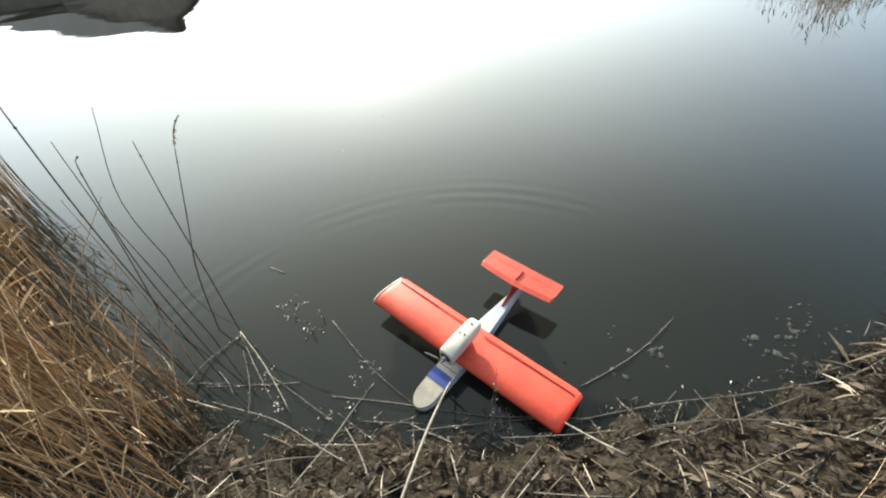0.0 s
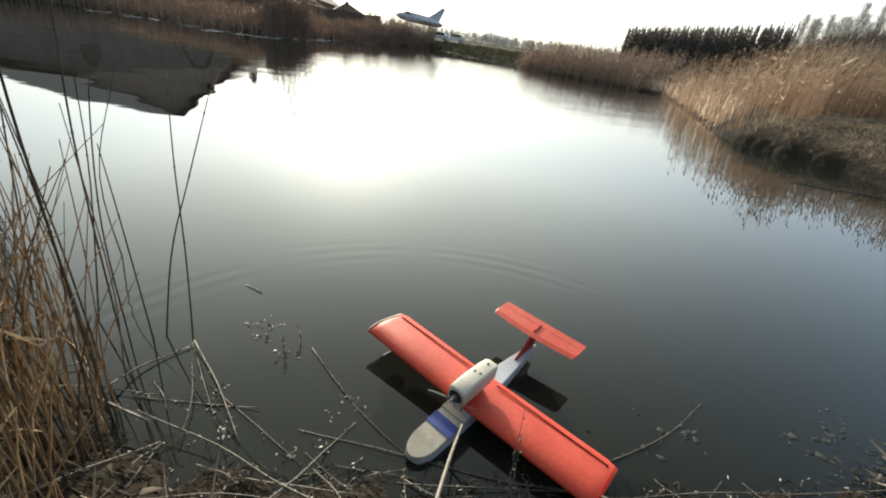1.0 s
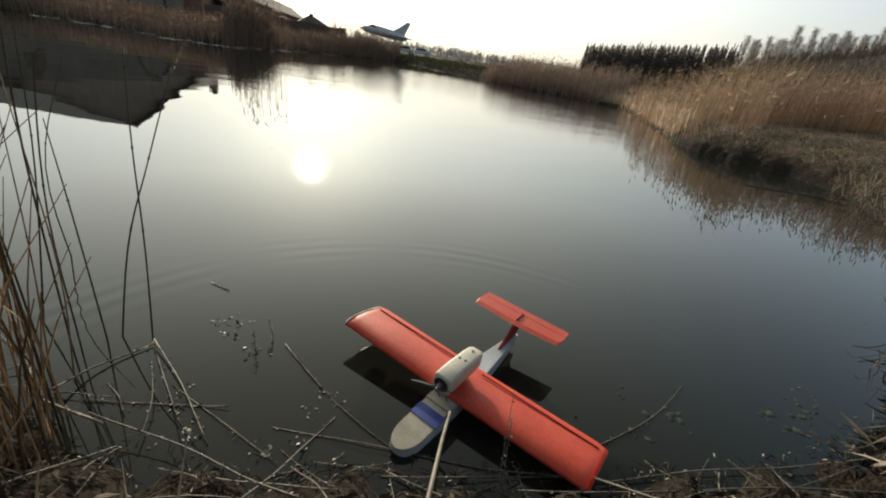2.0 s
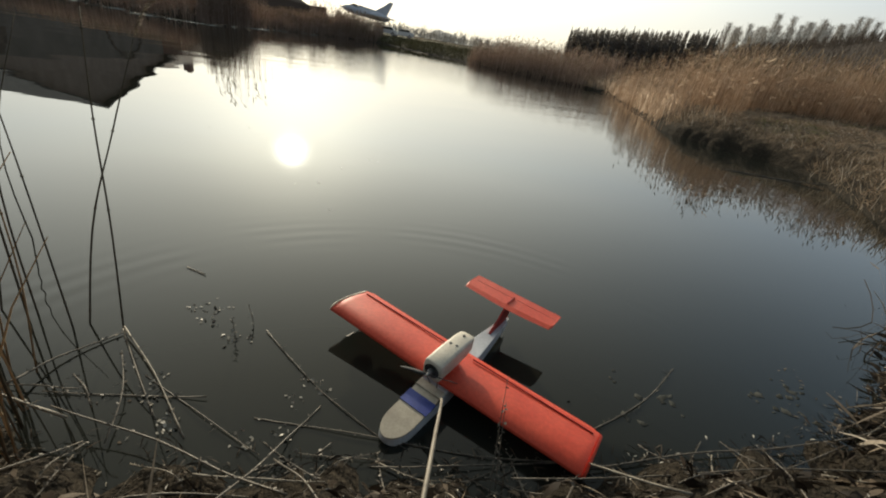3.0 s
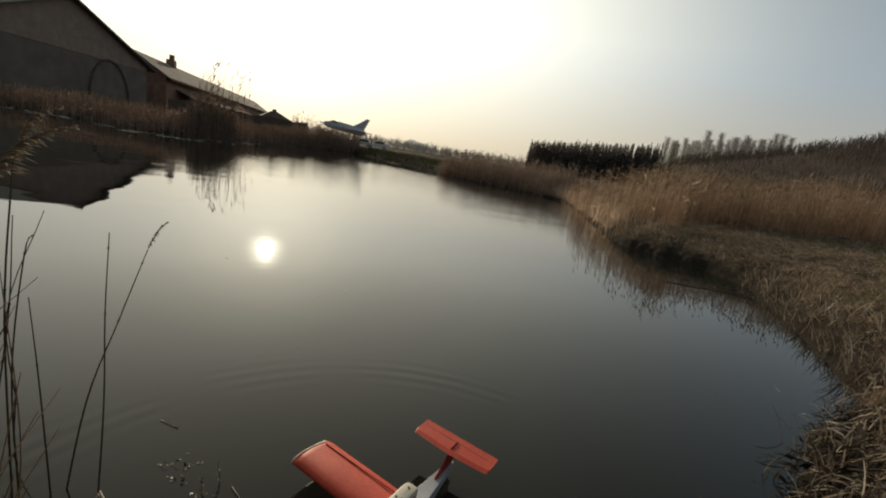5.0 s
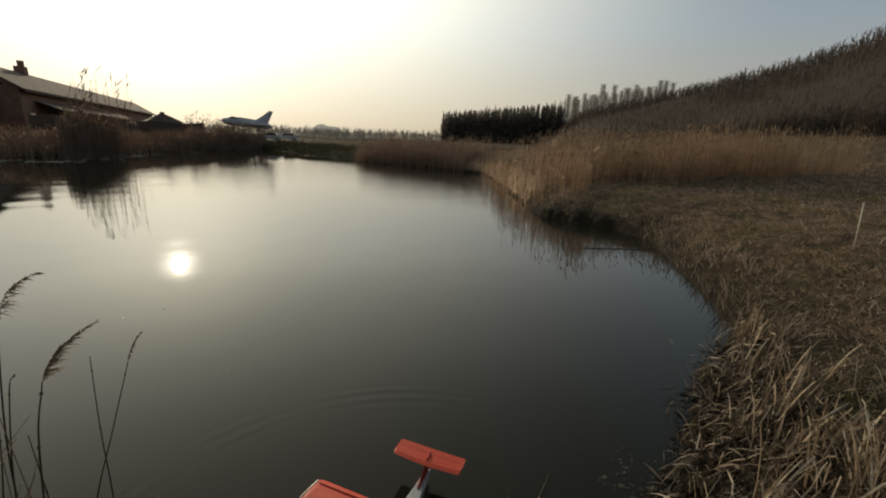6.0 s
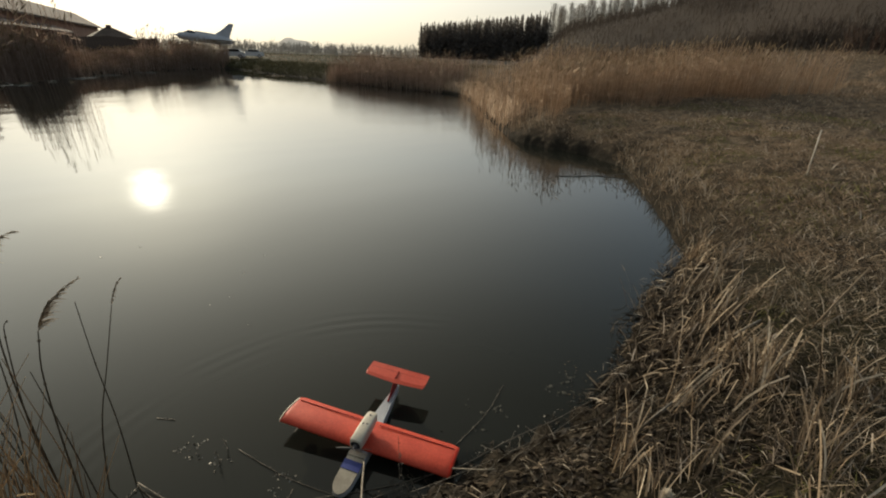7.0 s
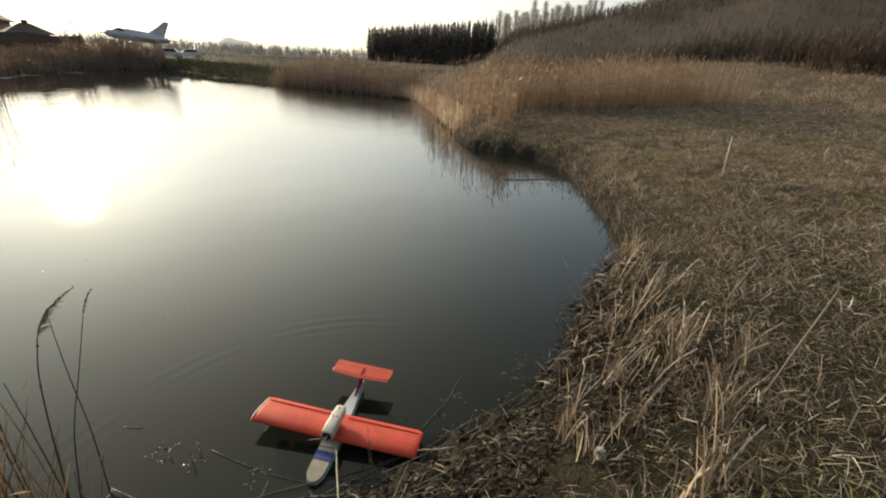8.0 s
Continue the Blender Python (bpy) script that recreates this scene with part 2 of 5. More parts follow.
    nt.links.new(low.outputs[0], top.inputs["Normal"])
    return m


WATER = water_material()
GROUND = ground_material()
REED = stalky("dry_reed", [(0.0, (0.125, 0.088, 0.055)), (0.35, (0.350, 0.239, 0.138)), (0.7, (0.550, 0.398, 0.240)), (1.0, (0.700, 0.551, 0.369))])
REED_FAR = stalky("far_reed", [(0.0, (0.36, 0.268, 0.20)), (0.5, (0.58, 0.445, 0.335)), (1.0, (0.72, 0.59, 0.475))], through=0.78, along=6.0)
REED_RED = stalky("red_brown_reed", [(0.0, (0.26, 0.178, 0.14)), (0.5, (0.49, 0.36, 0.285)), (1.0, (0.65, 0.515, 0.425))], through=0.55, along=6.0)
REED_DARK = stalky("weathered_reed", [(0.0, (0.05, 0.042, 0.03)), (0.6, (0.14, 0.115, 0.08)), (1.0, (0.26, 0.22, 0.16))], through=0.1)
PLUME = stalky("reed_plume", [(0.0, (0.22, 0.16, 0.10)), (1.0, (0.46, 0.36, 0.24))], through=0.4)
STRAW = stalky("straw", [(0.0, (0.052, 0.043, 0.035)), (0.4, (0.218, 0.167, 0.119)), (0.8, (0.425, 0.335, 0.238)), (1.0, (0.736, 0.645, 0.541))], through=0.22)
FAR_GRASS = stalky("far_grass", [(0.0, (0.06, 0.058, 0.026)), (0.6, (0.10, 0.09, 0.043)), (1.0, (0.17, 0.14, 0.075))], through=0.1, along=4.0)
TUFT = stalky("dead_blades", [(0.0, (0.050, 0.039, 0.031)), (0.5, (0.170, 0.128, 0.091)), (0.85, (0.340, 0.270, 0.199)), (1.0, (0.580, 0.500, 0.422))], through=0.2)
FIELD = stalky("field_grass", [(0.0, (0.101, 0.072, 0.050)), (0.5, (0.338, 0.243, 0.165)), (0.9, (0.526, 0.395, 0.282)), (1.0, (0.753, 0.626, 0.495))], through=0.42, along=4.0)
WARM = stalky("golden_blades", [(0.0, (0.085, 0.058, 0.037)), (0.45, (0.27, 0.197, 0.13)), (0.8, (0.56, 0.43, 0.295)), (1.0, (0.80, 0.68, 0.52))], through=0.28)
GREEN = stalky("green_blade", [(0.0, (0.11, 0.11, 0.035)), (1.0, (0.27, 0.25, 0.10))], through=0.3)
DEAD_LEAF = stalky("dead_leaf", [(0.0, (0.016, 0.011, 0.008)), (0.6, (0.046, 0.033, 0.023)), (1.0, (0.115, 0.086, 0.06))], through=0.05)
SCRAP = worn("wet_pale_scrap", (0.24, 0.21, 0.17), (0.5, 0.46, 0.39), 60.0, 0.45, 0.3, 150.0)
SCUM = worn("grey_scum", (0.03, 0.03, 0.025), (0.10, 0.098, 0.085), 22.0, 0.7, 0.4, 120.0)
TWIG = worn("wet_twig", (0.06, 0.048, 0.036), (0.18, 0.15, 0.115), 30.0, 0.55, 0.3, 120.0)
PALE_STICK = worn("pale_stick", (0.15, 0.125, 0.095), (0.34, 0.295, 0.23), 20.0, 0.6, 0.2, 90.0)
# lighter than real needles: haze over the wood is mixed into the colour
HAZED_CONIFER = stalky("hazed_conifer", [(0.0, (0.15, 0.13, 0.115)), (1.0, (0.26, 0.225, 0.2))], through=0.4, along=2.0)
BRUSH = stalky("bare_brush", [(0.0, (0.085, 0.07, 0.06)), (1.0, (0.13, 0.105, 0.088))], through=0.4, along=2.0)
SCRUB = stalky("red_brown_scrub", [(0.0, (0.055, 0.036, 0.028)), (1.0, (0.115, 0.077, 0.06))], through=0.3, along=2.0)
BARK = worn("bark", (0.09, 0.075, 0.06), (0.18, 0.155, 0.125), 3.0, 0.9, 0.3, 20.0)
POPLAR = stalky("bare_poplar", [(0.0, (0.36, 0.33, 0.29)), (1.0, (0.52, 0.48, 0.43))], through=0.1, along=2.0)
RED_FILM = worn("red_film", (0.64, 0.07, 0.038), (0.74, 0.10, 0.055), 7.0, 0.5, 0.04, 60.0)
RED_DARK = worn("dark_red_film", (0.35, 0.02, 0.015), (0.48, 0.03, 0.02), 9.0, 0.45, 0.04, 60.0)
CREAM = worn("cream_foam", (0.60, 0.53, 0.43), (0.70, 0.63, 0.52), 14.0, 0.5, 0.1, 90.0)
RED_FILM.node_tree.nodes["Principled BSDF"].inputs["Specular IOR Level"].default_value = 0.3
TAN = worn("tan_foam", (0.40, 0.345, 0.27), (0.50, 0.44, 0.35), 14.0, 0.6, 0.1, 90.0)
WHITE = worn("white_film", (0.56, 0.57, 0.60), (0.68, 0.68, 0.70), 10.0, 0.35, 0.04, 60.0)
BLUE = worn("blue_tape", (0.035, 0.055, 0.25), (0.06, 0.085, 0.34), 12.0, 0.4, 0.05, 80.0)
BLACK = worn("black_plastic", (0.012, 0.012, 0.013), (0.03, 0.03, 0.032), 25.0, 0.45, 0.1, 90.0)
STEEL = worn("motor_metal", (0.25, 0.25, 0.26), (0.45, 0.45, 0.46), 30.0, 0.35, 0.1, 90.0, 0.9)
PROP = worn("grey_propeller", (0.05, 0.055, 0.06), (0.09, 0.095, 0.10), 20.0, 0.75, 0.05, 80.0)
PLASTER = worn("pale_plaster", (0.27, 0.20, 0.165), (0.35, 0.265, 0.22), 0.7, 0.9, 0.3, 9.0)
GREY_WALL = worn("grey_wall_paint", (0.15, 0.123, 0.104), (0.205, 0.17, 0.146), 0.4, 0.9, 0.3, 6.0)
DARK_ROOF = worn("dark_roof_sheet", (0.07, 0.055, 0.048), (0.125, 0.10, 0.088), 0.8, 0.7, 0.3, 8.0)
BRICK = worn("red_brown_wall", (0.22, 0.12, 0.085), (0.34, 0.19, 0.14), 0.8, 0.9, 0.3, 10.0)
ROOF = worn("roof_sheet", (0.17, 0.14, 0.13), (0.26, 0.22, 0.20), 0.8, 0.95, 0.3, 8.0)
ROOF.node_tree.nodes["Principled BSDF"].inputs["Specular IOR Level"].default_value = 0.08
FENCE = worn("dark_fence_boards", (0.08, 0.055, 0.042), (0.15, 0.105, 0.08), 1.2, 0.85, 0.3, 12.0)
JET = worn("grey_aircraft_paint", (0.47, 0.475, 0.52), (0.57, 0.57, 0.61), 0.8, 0.4, 0.1, 6.0)
GLASS = worn("dark_glass", (0.015, 0.018, 0.02), (0.03, 0.035, 0.04), 1.0, 0.08, 0.0, 6.0)
CAR_WHITE = worn("white_car_paint", (0.5, 0.51, 0.53), (0.6, 0.6, 0.62), 1.0, 0.25, 0.0, 8.0)
CONCRETE = worn("concrete", (0.28, 0.27, 0.25), (0.40, 0.39, 0.36), 1.5, 0.9, 0.3, 12.0)
# distance haze is put into the mountain's pale base colour
MOUNTAIN = worn("hazed_hill", (0.72, 0.67, 0.61), (0.80, 0.74, 0.68), 0.004, 1.0, 0.0, 0.02)


# ---- helpers for shapes ----
rng = np.random.default_rng(7)


def linked(name, mesh, mat, parent=None, smooth=True, label=""):
    if mat:
        mesh.materials.append(mat)
    if smooth:
        mesh.polygons.foreach_set("use_smooth", [True] * len(mesh.polygons))
    ob = new(name, mesh)
    if parent:
        ob.parent = parent
    if label:
        ob["label"] = label
    return ob


def part(name, bm, mat, parent, label="", smooth=False):
    """One bmesh as one mesh object under a thing or a part."""
    mesh = bpy.data.meshes.new(name)
    bmesh.ops.recalc_face_normals(bm, faces=bm.faces)
    bm.to_mesh(mesh)
    bm.free()
    return linked(name, mesh, mat, parent, smooth, label)


def thing(name, m, label, category, group="", kind=""):
    ob = new(name)
    ob.empty_display_size = 0.1
    ob.matrix_world = m
    return tagged(ob, label, category, group, kind)


def block(x0, x1, y0, y1, z0, z1, bevel=0.0, segs=2):
    bm = bmesh.new()
    bmesh.ops.create_cube(bm, size=1.0)
    bmesh.ops.scale(bm, vec=(x1 - x0, y1 - y0, z1 - z0), verts=bm.verts)
    bmesh.ops.translate(bm, vec=((x0 + x1) / 2, (y0 + y1) / 2, (z0 + z1) / 2), verts=bm.verts)
    if bevel:
        bmesh.ops.bevel(bm, geom=bm.edges[:], offset=bevel, segments=segs, affect="EDGES")
    return bm


def loft(rings, close_ends=True, cyclic=True):
    """A skin over rings of equally many points."""
    bm = bmesh.new()
    vs = [[bm.verts.new(p) for p in ring] for ring in rings]
    n = len(rings[0])
    for a, b in zip(vs, vs[1:]):
        for i in range(n if cyclic else n - 1):
            bm.faces.new((a[i], a[(i + 1) % n], b[(i + 1) % n], b[i]))
    if close_ends:
        bm.faces.new(vs[0][::-1])
        bm.faces.new(vs[-1])
    return bm


def tube_rings(points, radii, sides=6):
    pts = [Vector(p) for p in points]
    rings = []
    for i, p in enumerate(pts):
        way = (pts[min(i + 1, len(pts) - 1)] - pts[max(i - 1, 0)]).normalized()
        side = way.cross((0.31, 0.17, 0.93)).normalized()
        up = side.cross(way)
        rings.append([p + radii[i] * (math.cos(2 * math.pi * k / sides) * side + math.sin(2 * math.pi * k / sides) * up) for k in range(sides)])
    return rings


def tube(points, radii, sides=6):
    return loft(tube_rings(points, radii, sides))


def strands(base, tip, sag, radius, profile=(1.0, 0.92, 0.75, 0.4), sides=3):
    """Vertices and faces of many thin tapered stalks. base, tip: N x 3; sag: N x 3, the bow of the middle; radius: N."""
    base, tip, sag, radius = (np.asarray(a, float) for a in (base, tip, sag, radius))
    n, k = len(base), len(profile)
    s = np.linspace(0, 1, k)[None, :, None]
    line = base[:, None] * (1 - s) + tip[:, None] * s + sag[:, None] * (4 * s * (1 - s))
    way = (tip - base) / (np.linalg.norm(tip - base, axis=1, keepdims=True) + 1e-9)
    side = np.cross(way, np.array([0.38, 0.21, 0.9])[None])
    side /= np.linalg.norm(side, axis=1, keepdims=True) + 1e-9
    up = np.cross(side, way)
    a = 2 * np.pi * np.arange(sides) / sides
    ring = np.cos(a)[None, :, None] * side[:, None] + np.sin(a)[None, :, None] * up[:, None]
    verts = line[:, :, None] + ring[:, None] * (radius[:, None] * np.array(profile)[None])[:, :, None, None]
    i = np.arange(n)[:, None, None] * k * sides
    j = np.arange(k - 1)[None, :, None] * sides
    q = np.arange(sides)[None, None]
    q2 = (q + 1) % sides
    faces = np.stack([i + j + q, i + j + q2, i + j + sides + q2, i + j + sides + q], -1).reshape(-1, 4)
    return verts.reshape(-1, 3), faces


def ribbons(base, tip, sag, width, profile=(0.6, 1.0, 0.8, 0.15)):
    """Vertices and faces of many narrow blades, bowed by sag."""
    base, tip, sag, width = (np.asarray(a, float) for a in (base, tip, sag, width))
    n, k = len(base), len(profile)
    s = np.linspace(0, 1, k)[None, :, None]
    line = base[:, None] * (1 - s) + tip[:, None] * s + sag[:, None] * (4 * s * (1 - s))
    way = (tip - base) / (np.linalg.norm(tip - base, axis=1, keepdims=True) + 1e-9)
    side = np.cross(way, rng.normal(0, 1, (n, 3)) * [0.6, 0.6, 1.0])
    side /= np.linalg.norm(side, axis=1, keepdims=True) + 1e-9
    half = side[:, None] * (width[:, None] * np.array(profile)[None])[:, :, None]
    verts = np.stack([line - half, line + half], 2)
    i = np.arange(n)[:, None] * k * 2 + np.arange(k - 1)[None] * 2
    faces = np.stack([i, i + 1, i + 3, i + 2], -1).reshape(-1, 4)
    return verts.reshape(-1, 3), faces


def bulk(name, pieces, mat, parent=None, smooth=True):
    """Many stalks joined into one mesh object."""
    vs, fs, at = [], [], 0
    for v, f in pieces:
        vs.append(v)
        fs.append(f + at)
        at += len(v)
    v, f = np.concatenate(vs), np.concatenate(fs)
    mesh = bpy.data.meshes.new(name)
    mesh.vertices.add(len(v))
    mesh.vertices.foreach_set("co", v.ravel())
    mesh.loops.add(f.size)
    mesh.loops.foreach_set("vertex_index", f.ravel().astype(np.int32))
    mesh.polygons.add(len(f))
    mesh.polygons.foreach_set("loop_start", np.arange(0, f.size, 4, dtype=np.int32))
    mesh.update(calc_edges=True)
    return linked(name, mesh, mat, parent, smooth)



# ---- the pond's outline and the land round it ----
SHORE = [(0.4, 1.02), (-0.45, 1.18), (-1.2, 1.55), (-2.7, 2.9), (-6.5, 6.5), (-15.0, 15.0), (-31.0, 34.0), (-37.0, 52.0), (-26.0, 55.5), (-17.0, 49.5), (-11.0, 42.3),
         (-7.5, 42.0), (-4.0, 50.0), (3.3, 64.0), (10.9, 71.0), (13.3, 58.5), (15.4, 45.0), (16.5, 37.0), (18.2, 31.0), (18.9, 25.8), (17.4, 22.3), (13.5, 15.8),
         (11.2, 12.0), (10.15, 9.9), (10.55, 7.5), (10.1, 5.9), (8.6, 4.4), (7.2, 3.0), (5.9, 1.98), (4.4, 1.55), (2.95, 0.95), (2.2, 0.82), (1.3, 0.88)]


def smooth_loop(points, steps=4):
    p = np.array(points, float)
    out = []
    for i in range(len(p)):
        a, b, c, d = p[i - 1], p[i], p[(i + 1) % len(p)], p[(i + 2) % len(p)]
        for k in range(steps):
            s = k / steps
            out.append(0.5 * ((2 * b) + (c - a) * s + (2 * a - 5 * b + 4 * c - d) * s * s + (3 * b - a - 3 * c + d) * s**3))
    return np.array(out)


LOOP = smooth_loop(SHORE)


def from_shore(x, y):
    """Metres from the waterline, positive on land."""
    x, y = np.asarray(x, float), np.asarray(y, float)
    best, inside = np.full(x.shape, 1e9), np.zeros(x.shape, bool)
    for a, b in zip(LOOP, np.roll(LOOP, -1, 0)):
        e = b - a
        s = np.clip(((x - a[0]) * e[0] + (y - a[1]) * e[1]) / (e @ e), 0, 1)
        best = np.minimum(best, (x - a[0] - s * e[0]) ** 2 + (y - a[1] - s * e[1]) ** 2)
        if a[1] != b[1]:
            inside ^= ((a[1] > y) != (b[1] > y)) & (x < a[0] + (y - a[1]) / (b[1] - a[1]) * e[0])
    return np.where(inside, -1, 1) * np.sqrt(best)


def rough(x, y, size):
    """Soft unevenness, about -1 to 1."""
    x, y = np.asarray(x) / size, np.asarray(y) / size
    return (np.sin(x * 1.7 + 1.3 * np.sin(y * 1.1 + 0.4)) + np.sin(y * 2.1 + 1.7 * np.sin(x * 0.9 + 2.0)) + 0.6 * np.sin(3.3 * x - 2.7 * y + 1.0)) / 2.6


def step(v):
    v = np.clip(v, 0, 1)
    return v * v * (3 - 2 * v)


def land(x, y):
    x, y = np.asarray(x, float), np.asarray(y, float)
    d = from_shore(x, y)
    steep = step((x - 8.3) / 1.2) * step((11.3 - y) / 1.5) * step((y - 5.9) / 1.0)
    edge = d + (0.05 + 0.05 * steep) * rough(x, y, 0.35) * step(1.5 - np.abs(d)) + 0.05 * steep * rough(x, y, 0.11) * step(1.0 - np.abs(d))
    near = step((2.6 - y) / 0.6) * step((5.6 - x) / 0.6) * step((x + 2.0) / 0.6) * step((0.6 - np.abs(d)) / 0.35)
    edge = edge + near * (0.10 * rough(x, y, 0.12) + 0.05 * rough(x + 3, y, 0.07))
    reach = 1.35 - 1.1 * steep
    z = (1.0 - 0.62 * steep * np.exp(-np.maximum(d, 0) / 2.2)) * (1 - np.exp(-np.maximum(edge, 0) / reach)) - 0.5 * (1 - np.exp(np.minimum(edge, 0) / 0.9))
    z += step(d / 1.0) * (0.05 * rough(x, y, 0.8) + 0.015 * rough(x, y, 0.23)) + step(d / 6.0) * 0.12 * rough(x, y, 6.0)
    far_hill = step((x - 62) / 75) * np.clip(6.4 + 0.19 * (128 - y), 0, 27) * step((x - 0.93 * y) / 25)
    across, along = 0.65 * (x - 49) - 0.76 * (y - 42), 0.76 * (x - 49) + 0.65 * (y - 42)
    mound = 1.4 * np.exp(-(across / 8) ** 2 - (along / 14) ** 2)
    low_rise = mound + 0.5 * step((x - 16) / 25) * step((40 - y) / 30) + 2.8 * step((x - 30) / 36) * step((50 - y) / 30) + 0.7 * step((y - 75) / 40)
    return z + far_hill + low_rise


def spaced(lo, hi, fine_lo, fine_hi, fine, grow=1.13):
    out = list(np.arange(fine_lo, fine_hi, fine))
    g, p = fine, fine_hi
    while p < hi:
        out.append(p)
        g *= grow
        p += g
    g, p = fine, fine_lo
    while p > lo:
        g *= grow
        p -= g
        out.insert(0, p)
    return np.array(out)


def build_ground():
    xs, ys = spaced(-2600, 2600, -2.6, 11.5, 0.085, 1.075), spaced(-900, 2900, -1.8, 10.0, 0.085, 1.075)
    gx, gy = np.meshgrid(xs, ys)
    v = np.stack([gx, gy, land(gx, gy)], -1).reshape(-1, 3)
    r, c = len(ys), len(xs)
    i = (np.arange(r - 1)[:, None] * c + np.arange(c - 1)[None]).ravel()
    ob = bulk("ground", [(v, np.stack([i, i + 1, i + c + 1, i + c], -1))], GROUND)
    return tagged(ob, "uneven bank of dry trampled grass and dark mud", "ground", kind="structure")


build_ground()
wm = bpy.data.meshes.new("water")
wm.from_pydata([(-45, -1.0, 0), (24, -1.0, 0), (24, 76, 0), (-45, 76, 0)], [], [(0, 1, 2, 3)])
tagged(linked("water", wm, WATER, smooth=False), "calm dark green pond water mirroring the pale sky", "water", kind="structure")


def scatter(n, x0, x1, y0, y1, keep):
    """n random places of a rectangle for which keep(x, y, d) holds."""
    xs, ys = [], []
    while sum(map(len, xs)) < n:
        x, y = rng.uniform(x0, x1, n * 2), rng.uniform(y0, y1, n * 2)
        ok = keep(x, y, from_shore(x, y))
        xs.append(x[ok])
        ys.append(y[ok])
    return np.concatenate(xs)[:n], np.concatenate(ys)[:n]


def reed_bed(name, label, x, y, tall, spread, lean=(0.0, 0.0), mat=None, radius=0.006, plumes=0.4, leaves=1, group="reed beds"):
    """A bed of dry reeds: stalks, narrow leaves and feathery heads, in one object each part."""
    n = len(x)
    tall = np.broadcast_to(tall, (n,))
    z = np.maximum(land(x, y), -0.12) - 0.03
    base = np.stack([x, y, z], -1)
    h = tall * rng.uniform(0.62, 1.05, n)
    off = rng.normal(0, spread, (n, 2)) * h[:, None] + np.array(lean)[None] * h[:, None]
    tip = base + np.stack([off[:, 0], off[:, 1], h], -1)
    sag = np.stack([-off[:, 0] * 0.18, -off[:, 1] * 0.18, h * 0.02], -1)
    bed = thing(name, Matrix(), label, "reeds", group, "stuff")
    bulk("stalks", [strands(base, tip, sag, radius * rng.uniform(0.7, 1.2, n))], mat, bed)
    if leaves:
        k = rng.integers(0, n, int(n * leaves))
        s = rng.uniform(0.25, 0.9, len(k))[:, None]
        b = base[k] * (1 - s) + tip[k] * s + sag[k] * 4 * s * (1 - s)
        a = rng.uniform(0, 2 * np.pi, len(k))
        ln = rng.uniform(0.07, 0.17, len(k)) * tall[k]
        t = b + np.stack([np.cos(a) * ln, np.sin(a) * ln, ln * rng.uniform(-0.5, 0.8, len(k))], -1)
        bulk("leaves", [ribbons(b, t, np.stack([0 * a, 0 * a, ln * 0.06], -1), radius * rng.uniform(0.9, 1.8, len(k)))], mat, bed)
    if plumes:
        k = np.flatnonzero(rng.random(n) < plumes)
        d = rng.normal(0, 0.25, (len(k), 3)) * [1, 1, 0.2] + [0.25, 0, 0.8]
        ln = rng.uniform(0.09, 0.14, len(k))[:, None] * tall[k][:, None]
        bulk("seed_heads", [strands(tip[k], tip[k] + d * ln, 0 * d, radius * rng.uniform(2.0, 3.6, len(k)), (0.3, 1.0, 0.7, 0.1))], PLUME, bed)
    return bed

# ---- reed beds ----
def patchy(x, y, size):
    """Chance of growth, between thin and thick places."""
    return 0.55 + 0.45 * rough(x, y, size)


def bed_island(x, y, d):
    return (d > -0.6) & (d < 4) & (y > 27.5 + 0.5 * np.sin(3 * x)) & (y < 43 + np.sin(2 * x)) & (x > 13) & (x < 24)


def bed_point(x, y, d):
    near = 10.3 - 0.13 * (x - 11) + 0.7 * np.sin(x)
    return (d > 0.3 + 1.5 * rng.random(len(x)) ** 0.6) & (d < 26) & (y > near) & (y < 22 - 0.3 * (x - 14)) & (x < 36) & (rng.random(len(x)) < patchy(x, y, 2.2) * np.clip(1.25 - (y - near) / 14, 0.2, 1) * np.clip((36 - x) / 14, 0, 1))


def bed_edge(x, y, d):
    return (d > -0.6) & (d < 0.9) & (y > 10.6) & (y < 23.5) & (x > 9.8) & (rng.random(len(x)) < patchy(x, y, 1.1))


def bed_far(x, y, d):
    return (d > -0.8) & (d < 4.5) & (y > 40)


x, y = scatter(3400, 13, 26, 24.5, 45, bed_island)
reed_bed("reed_bed", "dense band of brown dry reeds along the far water's edge", x, y, 1.2 + 0.9 * rng.random(3400), 0.07, (0.03, 0), REED_RED, 0.009, 0.3, 1)
x, y = scatter(6000, 9.5, 40, 4, 25, bed_point)
reed_bed("reed_bed", "broad bed of tan reeds with feathery heads beside the pond", x, y, 1.6 + 0.3 * rough(x, y, 2.5) + 0.6 * step((x - 13) / 6), 0.1, (0.03, 0), REED_FAR, 0.0062, 0.35, 1)
x, y = scatter(420, 9.8, 20, 10, 24, bed_edge)
reed_bed("reed_bed", "thin fringe of reeds growing out of the water", x, y, 1.75, 0.07, (0.02, 0), REED_FAR, 0.006, 0.3, 1)
x, y = scatter(6400, -41, -2.5, 40, 66, bed_far)
reed_bed("reed_bed", "reddish brown reeds at the foot of the houses", x, y, 1.55 + 0.35 * rough(x, y, 3.0), 0.08, (0.02, 0), REED_RED, 0.016, 0.35, 1)
x, y = scatter(3600, -2.5, 10.2, 46, 72, bed_far)
reed_bed("reed_bed", "low brown reeds below the board fence", x, y, 1.55 + 0.45 * rough(x, y, 2.0), 0.1, (0.02, 0), REED_RED, 0.016, 0.35, 1)
